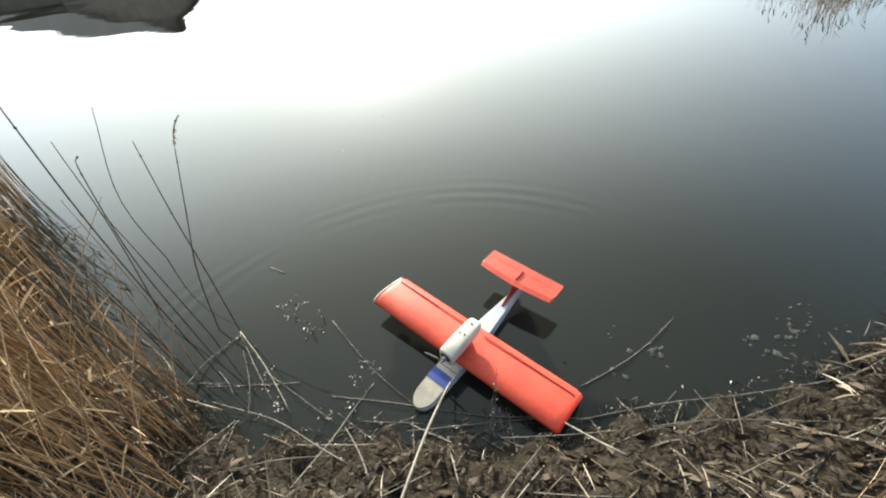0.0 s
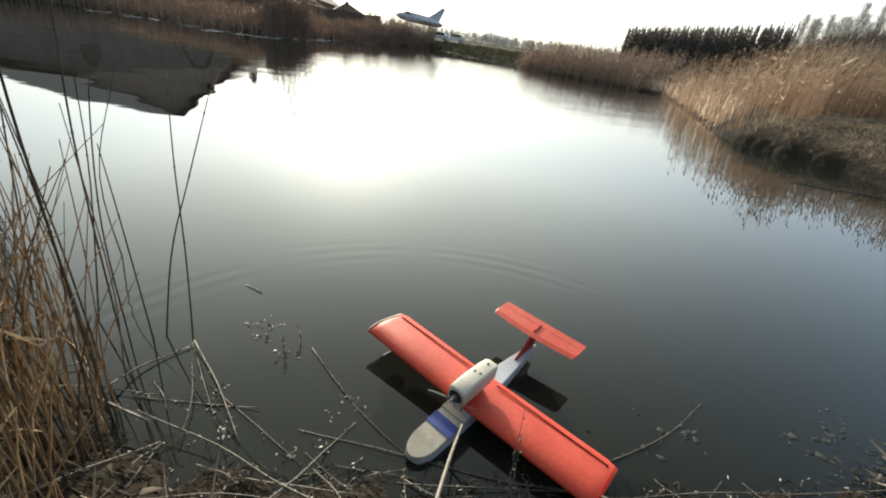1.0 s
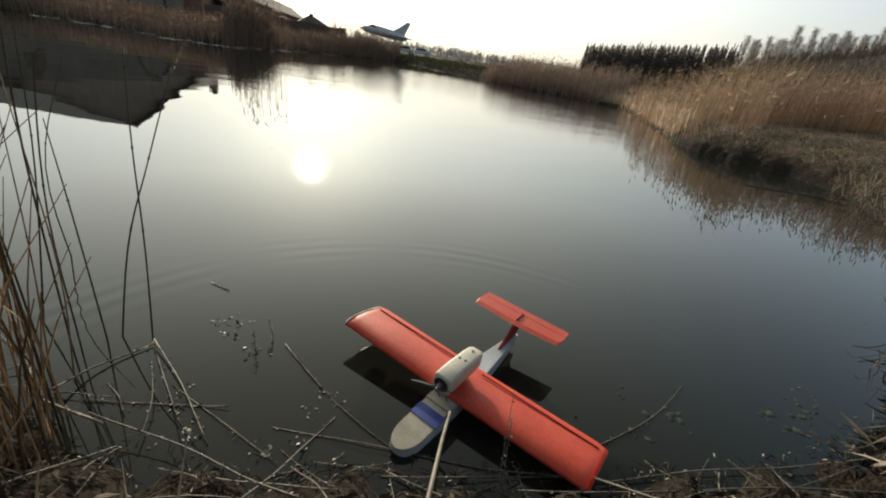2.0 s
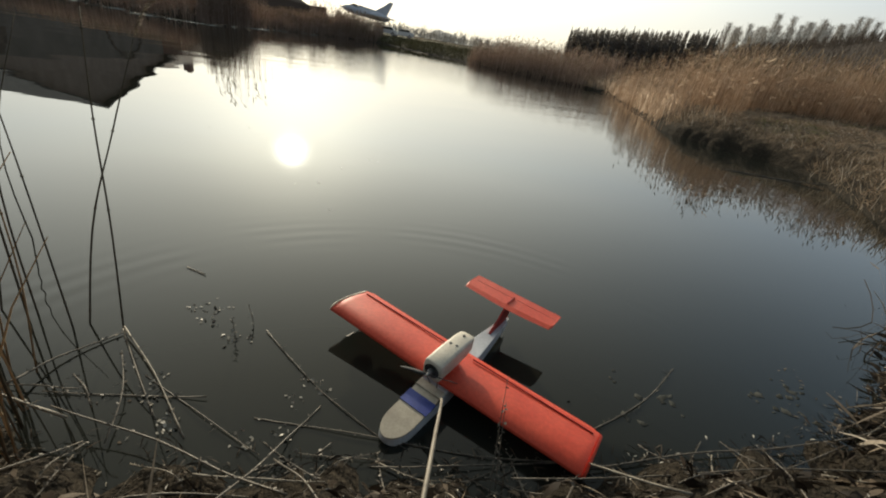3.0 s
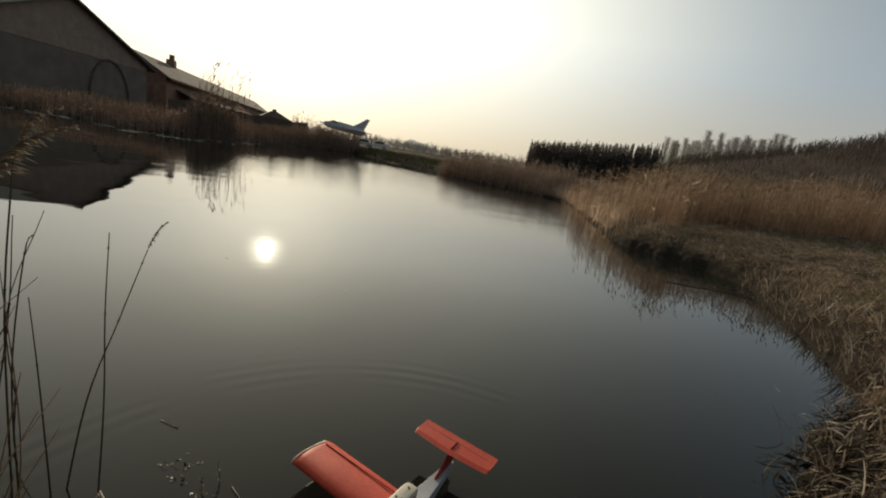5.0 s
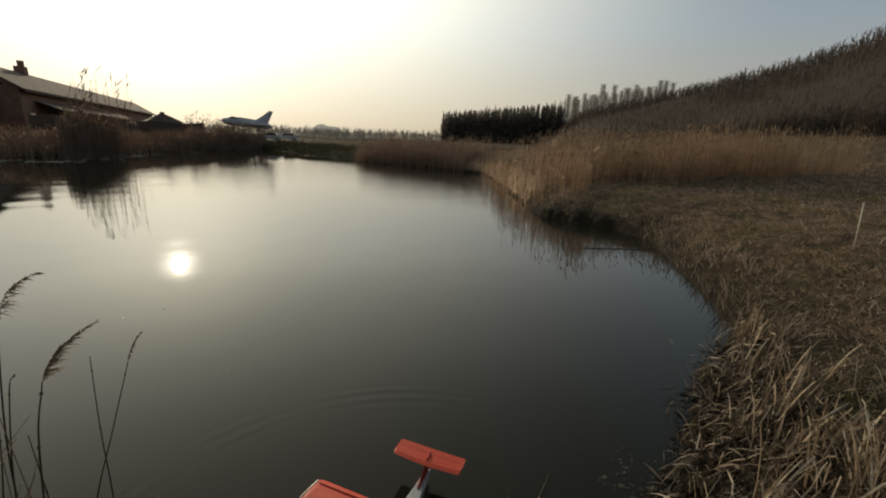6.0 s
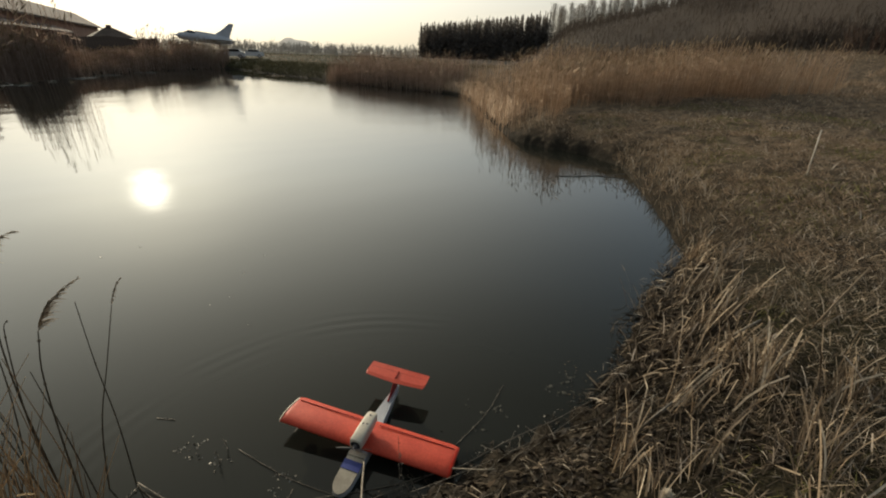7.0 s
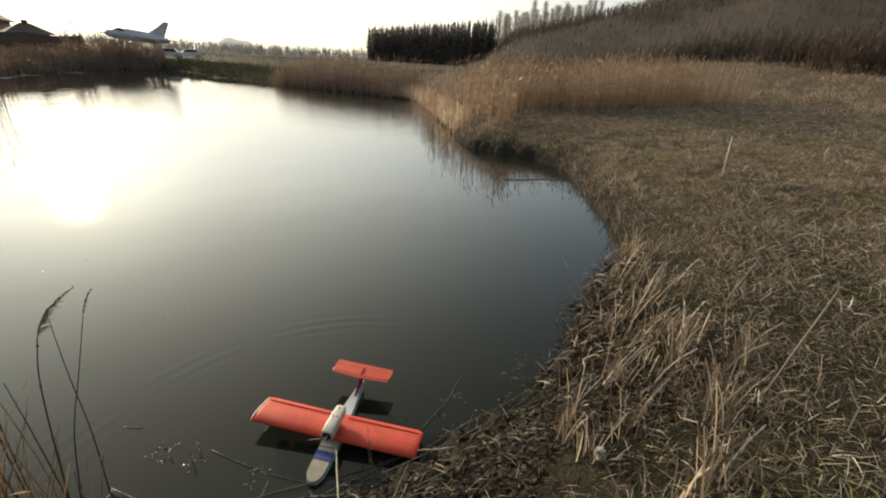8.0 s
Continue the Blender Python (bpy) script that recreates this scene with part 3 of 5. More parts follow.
x, y = scatter(1500, -7.7, -3.7, 41.3, 48, lambda x, y, d: (d > -0.9) & (d < 2.2))
reed_bed("reed_bed", "tall dense stand of brown reeds before the long hall", x, y, 2.8 + 0.4 * rng.random(1500), 0.04, (0.02, 0), REED_RED, 0.015, 0.3, 1)
x, y = scatter(160, 1.0, 6.5, 62, 69, lambda x, y, d: (d > -0.4) & (d < 4))
reed_bed("reed_bed", "thin stand of tall reeds beside the display jet", x, y, 2.6 + 1.6 * rng.random(160), 0.06, (0.02, 0), REED_RED, 0.016, 0.6, 1)
x, y = scatter(900, 4.5, 12.2, 62, 76, lambda x, y, d: (d > -0.5) & (d < 3.5) & (x < 8.5 + 0.5 * (y - 66)))
reed_bed("reed_bed", "dense stand of brown reeds hiding the jet's pedestal", x, y, 2.3 + 0.8 * rng.random(900) - 0.5 * step((x - 9.5) / 2), 0.06, (0.02, 0), REED_RED, 0.016, 0.4, 1)
x, y = scatter(170, -7.2, -3.0, 41.5, 50, lambda x, y, d: (d > -1.2) & (d < 3))
reed_bed("reed_bed", "thin clump of very tall reeds rising above the roofs behind", x, y, 3.3 + 4.6 * rng.random(170) ** 1.7, 0.035, (0.02, 0), REED_RED, 0.016, 0.45, 1)
x, y = scatter(1450, -3.4, -0.45, -0.5, 1.75, lambda x, y, d: (d > -0.2) & (d < 1.7) & (x < -0.42 - 0.24 * y))
reed_bed("reed_bed", "dense tan dry reeds leaning over the near bank", x, y, np.clip(0.8 + 0.85 * (-0.62 - x), 0.65, 1.6), 0.15, (0.0, 0.03), REED, 0.0037, 0.0, 0.3)
x, y = scatter(1500, -4.6, -1.0, 1.3, 4.6, lambda x, y, d: (d > -0.9) & (d < 1.5) & (x < -0.35 - 0.64 * y))
reed_bed("reed_bed", "tall tan dry reeds standing in the shallows", x, y, 1.5, 0.1, (0.03, 0.04), REED, 0.0042, 0.12, 0.5)


# ---- the model seaplane on the water ----
def wing_section(x0, chord, z, thick):
    """Points round an aerofoil, leading edge at x0, flat below."""
    top = [(0, 0.25), (0.03, 0.55), (0.1, 0.82), (0.25, 1.0), (0.45, 0.93), (0.7, 0.6), (0.9, 0.25), (1.0, 0.06)]
    low = [(1.0, 0.0), (0.7, 0.0), (0.3, 0.0), (0.08, 0.02), (0.02, 0.1)]
    return [(x0 + chord * u, z + thick * v) for u, v in top + low]


def build_seaplane():
    plane = thing("model_seaplane", pose(0.372, 1.182, -0.008, 2.6, 0, 38.5),
                  "red and white model seaplane with cream motor pod, afloat", "model aircraft")
    # hull: boat-shaped nose, narrowing tail boom
    rings = []
    for i in range(15):
        x = 0.10 * (i / 14) ** 1.6
        k = math.sqrt(max(0.02, 1 - (1 - x / 0.10) ** 2))
        rings.append((x, 0.064 * k, 0.048 + 0.1 * x, 0.03 - 0.046 * k))
    rings += [(0.2, 0.066, 0.064, -0.025), (0.34, 0.066, 0.088, -0.025), (0.46, 0.062, 0.09, -0.022), (0.60, 0.052, 0.088, -0.004), (0.78, 0.036, 0.088, 0.03), (0.95, 0.018, 0.09, 0.06), (0.985, 0.010, 0.088, 0.068)]
    rings = [[(x, -w * 0.98, top - 0.004), (x, -w * 0.9, top), (x, w * 0.9, top), (x, w * 0.98, top - 0.004), (x, w, keel * 0.4 + top * 0.2), (x, w * 0.8, keel), (x, 0, keel - 0.006), (x, -w * 0.8, keel), (x, -w, keel * 0.4 + top * 0.2)] for x, w, top, keel in rings]
    part("hull", loft(rings), WHITE, plane, "white hull with pale blue shaded sides")
    deck = []
    for i in range(15):
        x = 0.10 * (i / 14) ** 1.6
        deck.append((x, 0.063 * math.sqrt(max(0.015, 1 - (1 - x / 0.10) ** 2)), 0.0515 + 0.1 * x))
    deck += [(0.2, 0.0645, 0.0675), (0.262, 0.0645, 0.076), (0.264, 0.0645, 0.083), (0.30, 0.0645, 0.088)]
    deck = [[(x, -w, z - 0.006), (x, -w * 0.97, z), (x, w * 0.97, z), (x, w, z - 0.006)] for x, w, z in deck]
    part("nose_deck", loft(deck), TAN, plane, "tan foam nose deck")
    band = [[(x, -w, z - 0.006), (x, -w, z), (x, w, z), (x, w, z - 0.006)] for x, w, z in ((0.165, 0.0655, 0.0685), (0.2, 0.0662, 0.0705), (0.232, 0.0662, 0.0755))]
    part("blue_band", loft(band), BLUE, plane, "blue tape stripe across the nose")
    # wing
    wing_rings = []
    for yy, k, dz in ((-0.64, 0.80, 0.0), (-0.632, 0.93, 0.0), (-0.60, 1.0, 0.0), (-0.3, 1.0, -0.003), (0.0, 1.0, -0.006), (0.3, 1.0, -0.003), (0.60, 1.0, 0.0), (0.632, 0.93, 0.0), (0.64, 0.80, 0.0)):
        ch = 0.268 * (1 if abs(yy) < 0.62 else 0.97)
        wing_rings.append([(px, yy, pz) for px, pz in wing_section(0.308, ch, 0.098 + dz, 0.036 * k)])
    wing = part("wing", loft(wing_rings), RED_FILM, plane, "translucent bright red film wing", True)
    for side in (-1, 1):
        a, b = sorted((side * 0.05, side * 0.615))
        part("aileron_gap", block(0.532, 0.534, a, b, 0.1095, 0.1168), RED_DARK, wing, "dark hinge line")
        part("wing_tip", loft([[(px, side * q, pz) for px, pz in wing_section(0.308 + 0.006 * j, 0.258 - 0.012 * j, 0.101, 0.034 - 0.004 * j)] for j, q in enumerate((0.6405, 0.646, 0.65))]), CREAM if side > 0 else RED_FILM, wing)
        part("tip_float", loft([[(x, side * 0.6 + w * math.cos(t), 0.07 + w * 1.3 * math.sin(t)) for t in np.linspace(0, 2 * math.pi, 9)[:-1]] for x, w in ((0.35, 0.003), (0.365, 0.014), (0.4, 0.02), (0.45, 0.018), (0.5, 0.004))]), BLUE, plane, "small blue wing float")
    # pylon and motor pod
    part("pylon", loft([[(0.335, -0.012, 0.08), (0.335, 0.012, 0.08), (0.46, 0.012, 0.08), (0.46, -0.012, 0.08)], [(0.30, -0.014, 0.185), (0.30, 0.014, 0.185), (0.47, 0.014, 0.185), (0.47, -0.014, 0.185)]]), RED_FILM, plane)
    pod_rings = []
    for x, w, zt, zb in ((0.255, 0.040, 0.238, 0.158), (0.262, 0.042, 0.242, 0.155), (0.34, 0.043, 0.246, 0.155), (0.47, 0.041, 0.244, 0.158), (0.51, 0.038, 0.240, 0.163), (0.526, 0.031, 0.233, 0.171), (0.533, 0.022, 0.222, 0.182)):
        ring = []
        for k in range(20):
            t = 2 * math.pi * k / 20
            c, s = math.cos(t), math.sin(t)
            ring.append((x, w * math.copysign(abs(c) ** 0.32, c), (zt + zb) / 2 + (zt - zb) / 2 * math.copysign(abs(s) ** 0.32, s)))
        pod_rings.append(ring)
    pod = part("motor_pod", loft(pod_rings), CREAM, plane, "cream plastic motor pod with three round holes", True)
    part("intake", loft([[(0.2545 - 0.001 * j, 0.035 * math.cos(t), 0.198 + 0.031 * math.sin(t)) for t in np.linspace(0, 2 * math.pi, 17)[:-1]] for j in (0, 1)]), BLACK, pod)
    for px, py in ((0.40, 0.016), (0.405, -0.012), (0.485, 0.002)):
        part("hole", loft([[(px + r * math.cos(t), py + r * math.sin(t), z) for t in np.linspace(0, 2 * math.pi, 13)[:-1]] for z, r in ((0.236, 0.0065), (0.2462, 0.0065))]), BLACK, pod)
    part("motor", tube([(0.258, 0, 0.198), (0.236, 0, 0.198), (0.232, 0, 0.198)], [0.013, 0.013, 0.008], 12), STEEL, plane)
    part("spinner", tube([(0.234, 0, 0.198), (0.222, 0, 0.198), (0.214, 0, 0.198)], [0.007, 0.006, 0.001], 10), STEEL, plane)
    for s in (-1, 1):
        rings = []
        for r, c, a in ((0.006, 0.004, 20), (0.03, 0.007, 28), (0.07, 0.008, 36), (0.11, 0.006, 42), (0.14, 0.002, 46)):
            ca, sa = math.cos(radians(a)), math.sin(radians(a))
            tilt = radians(-20)
            yy, zz = s * r * math.cos(tilt), s * r * math.sin(tilt)
            rings.append([(0.228 + q * c * sa + o * 0.0012, yy - o * 0.0, 0.198 + zz + s * q * c * ca + o * 0.001) for q, o in ((-1, 0), (0, 1), (1, 0), (0, -1))])
        part("propeller_blade", loft(rings), PROP, plane, "grey propeller blade", True)
    for q in (-0.018, 0.018):
        part("motor_wire", tube([(0.262, q, 0.19), (0.27, q * 1.5, 0.15), (0.29, q * 1.2, 0.11), (0.30, q, 0.085)], [0.002] * 4, 6), BLACK, plane)
    # tail
    fin = [[(xx, -w, zz), (xx, w, zz), (xx + ln, w * 0.5, zz), (xx + ln, -w * 0.5, zz)] for xx, ln, zz, w in ((0.78, 0.19, 0.086, 0.006), (0.86, 0.135, 0.15, 0.005), (0.905, 0.10, 0.206, 0.005), (0.93, 0.07, 0.22, 0.003))]
    part("fin", loft(fin), RED_DARK, plane, "dark red tail fin")
    stab_rings = []
    for yy, xx, ch in ((-0.252, 0.925, 0.12), (-0.243, 0.893, 0.158), (-0.1, 0.88, 0.17), (0.0, 0.875, 0.175), (0.1, 0.88, 0.17), (0.243, 0.893, 0.158), (0.252, 0.925, 0.12)):
        stab_rings.append([(xx, yy, 0.206), (xx + ch * 0.2, yy, 0.2115), (xx + ch, yy, 0.2085), (xx + ch, yy, 0.206), (xx + ch * 0.2, yy, 0.2045)])
    stab = part("tailplane", loft(stab_rings), RED_FILM, plane, "flat red tailplane")
    part("hinge_line", block(0.995, 0.9972, -0.235, 0.235, 0.2093, 0.2104), RED_DARK, stab)
    return plane


build_seaplane()


# ---- the far shore: houses, fence, jet, cars ----
def bearing(az, d):
    return (0.04 + d * math.sin(radians(az)), -0.3 + d * math.cos(radians(az)))


def ground_at(x, y):
    return float(land(np.array([x]), np.array([y]))[0])


def prism(points, x0, x1):
    return loft([[(x0, u, v) for u, v in points], [(x1, u, v) for u, v in points]])


def build_barn():
    """Gable wall in the plane x = 0 facing +x; the hall goes back along -x."""
    house = thing("house", pose(-32.0, 88.0, 0.5, 0, 0, -20.8), "large plastered gable hall with a grey lower wall", "house")
    w, e, a, ln = 17.25, 9.1, 16.1, 21.0
    part("lower_wall", block(-ln, 0, -w, w, 0, e - 0.5), GREY_WALL, house, "grey painted wall")
    part("gable", prism([(-w, e - 0.5), (w, e - 0.5), (w, e), (0, a), (-w, e)], -ln, 0.0), PLASTER, house, "pale plaster gable")
    part("band", block(0.002, 0.07, -w, w, e - 0.7, e - 0.45), PLASTER, house)
    for s in (-1, 1):
        q = w + 1.4
        zz = e - 1.4 * (a - e) / w
        pts = [(0, a + 0.3), (s * q, zz + 0.3), (s * q, zz), (0, a)]
        part("roof", prism(pts, -ln - 0.5, 1.1), DARK_ROOF, house, "dark roof slope")
    arch = [(0.08, 7.8 + 4.5 * math.cos(t), 1.6 + 6.9 * math.sin(t)) for t in np.linspace(0, math.pi, 25)]
    part("arch_trim", tube(arch, [0.2] * 25, 6), FENCE, house, "dark painted arch")
    niche = [(-14.4 + 1.5 * math.cos(t), 4.6 + 3.2 * math.sin(t)) for t in np.linspace(0, math.pi, 13)]
    part("niche", prism(niche, 0.003, 0.06), FENCE, house, "dark blind arch")
    return house


build_barn()


def build_long_house():
    """A long hall that runs away from the pond; its near side is the wall y = 0, its length goes along x."""
    (x, y), (x1, y1) = bearing(-12.2, 118), bearing(-2.0, 245)
    ln = math.hypot(x1 - x, y1 - y)
    house = thing("house", pose(x, y, 0.6, 0, 0, math.degrees(math.atan2(y1 - y, x1 - x))), "long hall with a grey sheet roof and a brick chimney", "house")
    e, r, w = 9.0, 13.0, 13.0
    part("wall", prism([(0, 0), (w, 0), (w, e), (w / 2, r - 0.15), (0, e)], 0, ln), BRICK, house, "red-brown wall")
    for s in (0, 1):
        u0, u1 = (-1.3, w / 2) if s == 0 else (w + 1.3, w / 2)
        part("roof", prism([(u0, e - 0.8), (u1, r), (u1, r + 0.25), (u0, e - 0.5)], -1.2, ln + 1.2), ROOF, house, "grey roof slope of metal sheets")
    part("eaves", block(-1.2, ln + 1.2, -1.42, -1.3, e - 0.95, e - 0.45), FENCE, house, "dark eaves board")
    ch = part("chimney", block(20.6, 22.6, 5.6, 7.4, e, r + 1.6), BRICK, house)
    part("chimney_pot", block(21.6, 22.5, 6.0, 7.0, r + 1.6, r + 2.9), BRICK, ch)
    # a lean-to along the near wall on posts
    part("lean_to_roof", prism([(-4.6, 4.9), (-0.02, 6.6), (-0.02, 6.8), (-4.6, 5.1)], 6.0, ln * 0.5), ROOF, house, "low lean-to roof")
    for i in range(9):
        x0 = 7.0 + (ln * 0.5 - 8.0) * i / 8
        part("post", block(x0, x0 + 0.3, -4.4, -4.1, 0, 4.95), FENCE, house)
    n = 11
    for i in range(n):
        x0 = 3.0 + (ln - 6) * i / n
        win = part("window", block(x0, x0 + 2.2, -0.05, 0.05, 2.0, 4.2), GLASS, house)
        part("frame", block(x0 - 0.15, x0 + 2.35, -0.08, -0.052, 4.2, 4.4), PLASTER, win)
        part("frame", block(x0 + 1.03, x0 + 1.17, -0.08, -0.052, 2.0, 4.2), PLASTER, win)
    return house


build_long_house()


def build_gazebo():
    x, y = bearing(-1.2, 84)
    g = thing("gazebo", pose(x, y, 0.45, 0, 0, 12), "small brown wooden shelter with a pitched roof", "gazebo")
    for sx in (-1.8, 1.8):
        for sy in (-1.5, 1.5):
            part("post", block(sx - 0.09, sx + 0.09, sy - 0.09, sy + 0.09, 0, 3.2), FENCE, g)
    bm = bmesh.new()
    vs = [bm.verts.new(p) for p in ((-2.7, -2.2, 3.1), (2.7, -2.2, 3.1), (2.7, 2.2, 3.1), (-2.7, 2.2, 3.1), (-0.5, 0, 4.4), (0.5, 0, 4.4))]
    for f in ((0, 1, 5, 4), (1, 2, 5), (2, 3, 4, 5), (3, 0, 4), (3, 2, 1, 0)):
        bm.faces.new([vs[i] for i in f])
    part("roof", bm, FENCE, g)
    part("finial", block(-0.3, 0.3, -0.2, 0.2, 4.35, 4.75), FENCE, g)


build_gazebo()


def build_fence():
    (x0, y0), (x1, y1) = bearing(-12.0, 66), bearing(2.8, 76)
    ln = math.hypot(x1 - x0, y1 - y0)
    f = thing("fence", pose(x0, y0, 0.9, 0, 0, math.degrees(math.atan2(y1 - y0, x1 - x0))), "dark board fence behind the reeds", "fence")
    n = int(ln / 0.42)
    mesh = None
    for i in range(n):
        if mesh is None:
            b = part("board", block(0, 0.418, -0.02, 0.02, 0.05, 2.6, 0.008, 1), FENCE, f)
            mesh = b.data
        else:
            b = new("board", mesh)
            b.parent = f
        b.location = (0.42 * i, 0, 0.12 * math.sin(i * 12.9898) ** 3)
    for z in (0.6, 2.0):
        part("rail", block(0, ln, 0.022, 0.09, z, z + 0.1), FENCE, f)


build_fence()


def build_jet():
    tail, nose = Vector((14.6, 85.5, 0)), Vector((6.3, 79.5, 0))
    way = nose - tail
    jet = thing("display_jet", pose(tail.x, tail.y, 3.7, 0, -3.0, math.degrees(math.atan2(way.y, way.x))), "grey retired jet fighter mounted on a pedestal", "aircraft")
    ln = way.length
    rings = []
    for x, r in ((0, 0.46), (0.8, 0.58), (3.0, 0.66), (6.0, 0.66), (8.0, 0.6), (9.3, 0.5), (ln - 0.6, 0.42), (ln - 0.5, 0.40)):
        rings.append([(x, r * math.cos(t), r * math.sin(t)) for t in np.linspace(0, 2 * math.pi, 17)[:-1]])
    part("fuselage", loft(rings), JET, jet, "pale grey fuselage", True)
    part("nose_cone", loft([[(x, r * math.cos(t), r * math.sin(t)) for t in np.linspace(0, 2 * math.pi, 13)[:-1]] for x, r in ((ln - 0.5, 0.25), (ln, 0.12), (ln + 0.5, 0.02))]), JET, jet, "", True)
    part("exhaust", tube([(-0.25, 0, 0), (0.05, 0, 0)], [0.40, 0.44], 16), BLACK, jet)
    part("canopy", loft([[(x, w * math.cos(t), 0.45 + h * math.sin(t)) for t in np.linspace(0, math.pi, 9)] for x, w, h in ((6.6, 0.05, 0.1), (7.2, 0.33, 0.42), (8.0, 0.33, 0.46), (8.9, 0.1, 0.1))]), GLASS, jet, "dark cockpit glass", True)
    part("spine", loft([[(x, -w, 0.4), (x, w, 0.4), (x, w * 0.5, h), (x, -w * 0.5, h)] for x, w, h in ((0.6, 0.2, 0.7), (4.0, 0.25, 0.85), (6.8, 0.25, 0.9))]), JET, jet)
    part("fin", loft([[(x, -w, z), (x, w, z), (x + c, w, z), (x + c, -w, z)] for x, c, z, w in ((0.2, 3.4, 0.5, 0.09), (-0.5, 1.9, 1.7, 0.06), (-1.1, 0.9, 2.75, 0.04))]), JET, jet, "swept tail fin")
    for s in (-1, 1):
        part("wing", loft([[(x, s * q, -0.1 - t), (x, s * q, -0.1 + t), (x + c, s * q, -0.1 + t * 0.3), (x + c, s * q, -0.1 - t * 0.3)] for x, c, q, t in ((2.2, 4.2, 0.5, 0.11), (2.0, 0.7, 3.5, 0.05))]), JET, jet, "swept delta wing")
        part("tailplane", loft([[(x, s * q, -t), (x, s * q, t), (x + c, s * q, t), (x + c, s * q, -t)] for x, c, q, t in ((0.1, 1.5, 0.5, 0.06), (-0.6, 0.7, 1.8, 0.03))]), JET, jet)
    for px in (2.2, 7.6):
        part("pedestal_leg", tube([(px, 0, -0.4), (px + 0.3, 0, -2.9)], [0.16, 0.22], 10), CONCRETE, jet, "concrete support")
    part("pedestal_base", block(0.8, 9.0, -1.0, 1.0, -3.0, -2.7), CONCRETE, jet)


build_jet()


def build_car(x, y, rz, label):
    car = thing("car", pose(x, y, ground_at(x, y) + 0.02, 0, 0, rz), label, "car", "cars parked by the far shore")
    prof = [(-2.1, 0.35), (2.1, 0.35), (2.15, 0.6), (2.05, 0.85), (1.2, 0.95), (-1.9, 1.0), (-2.15, 0.8)]
    part("body", loft([[(u, s * w, v) for u, v in prof] for s, w in ((-1, 0.88), (-1, 0.8), (1, 0.8), (1, 0.88))]), CAR_WHITE, car, "white painted body")
    cab = [(-1.6, 0.98), (1.1, 0.96), (0.45, 1.42), (-1.1, 1.44)]
    cabin = part("cabin", loft([[(u, -0.74, v) for u, v in cab], [(u, 0.74, v) for u, v in cab]]), CAR_WHITE, car)
    for s in (-1, 1):
        part("side_window", loft([[(u, s * (0.742 + 0.01 * j), v) for u, v in ((-1.35, 1.02), (0.85, 1.01), (0.4, 1.36), (-1.05, 1.38))] for j in (0, 1)]), GLASS, cabin)
        for wx in (-1.3, 1.3):
            wheel = part("wheel", tube([(wx, s * 0.70, 0.31), (wx, s * 0.9, 0.31)], [0.31, 0.31], 16), BLACK, car)
            part("rim", tube([(wx, s * 0.88, 0.31), (wx, s * 0.91, 0.31)], [0.2, 0.19], 12), STEEL, wheel)
    part("windscreen", loft([[(0.50 + 0.012 * j, -0.66, 1.40), (0.50 + 0.012 * j, 0.66, 1.40), (1.06 + 0.012 * j, 0.68, 1.0), (1.06 + 0.012 * j, -0.68, 1.0)] for j in (0.5, 1.5)]), GLASS, cabin)
    for s in (-1, 1):
        part("headlight", block(2.06, 2.16, s * 0.62 - 0.14, s * 0.62 + 0.14, 0.66, 0.8, 0.01, 1), WHITE, car)


build_car(*bearing(9.6, 88), 165, "white car parked beside the pedestal")
build_car(*bearing(11.6, 92), 170, "white car parked on the far grass")


# ---- woods and hills ----
def conifer_wood():
    (x0, y0), (x1, y1) = bearing(31.2, 170), bearing(46.6, 172)
    pieces = []
    trunks = []
    for row in range(5):
        n = 64
        for i in range(n):
            s = (i + rng.uniform(0.1, 0.9)) / n
            px, py = x0 + (x1 - x0) * s + row * 2.2 + rng.normal(0, 0.4), y0 + (y1 - y0) * s + row * 2.6 + rng.normal(0, 0.6)
            gz = ground_at(px, py)
            h = 12.4 + 4.8 * s + rng.normal(0, 0.45) - gz
            trunks.append(((px, py, gz), (px, py, gz + h), 0.12))
            k = 230
            z = rng.uniform(0.02, 0.97, k) ** 0.85
            a = rng.uniform(0, 2 * np.pi, k)
            r = (1 - z * 0.97) * rng.uniform(0.9, 2.6, k)
            b = np.stack([np.full(k, px), np.full(k, py), gz + h * z], -1)
            t = b + np.stack([np.cos(a) * r, np.sin(a) * r, rng.uniform(-0.5, 0.9, k)], -1)
            pieces.append(ribbons(b, t, np.zeros((k, 3)), rng.uniform(0.12, 0.27, k) * (1.1 - 0.75 * z), (0.7, 1.0, 0.3)))
    b, t, r = (np.array(q) for q in zip(*trunks))
    wood = thing("conifer_wood", Matrix(), "dense dark block of planted conifers behind the field", "wood", kind="stuff")
    bulk("trunks", [strands(b, t, 0 * b, r * 1.0, (1.0, 0.3))], BARK, wood)
    bulk("crowns", pieces, HAZED_CONIFER, wood)


conifer_wood()


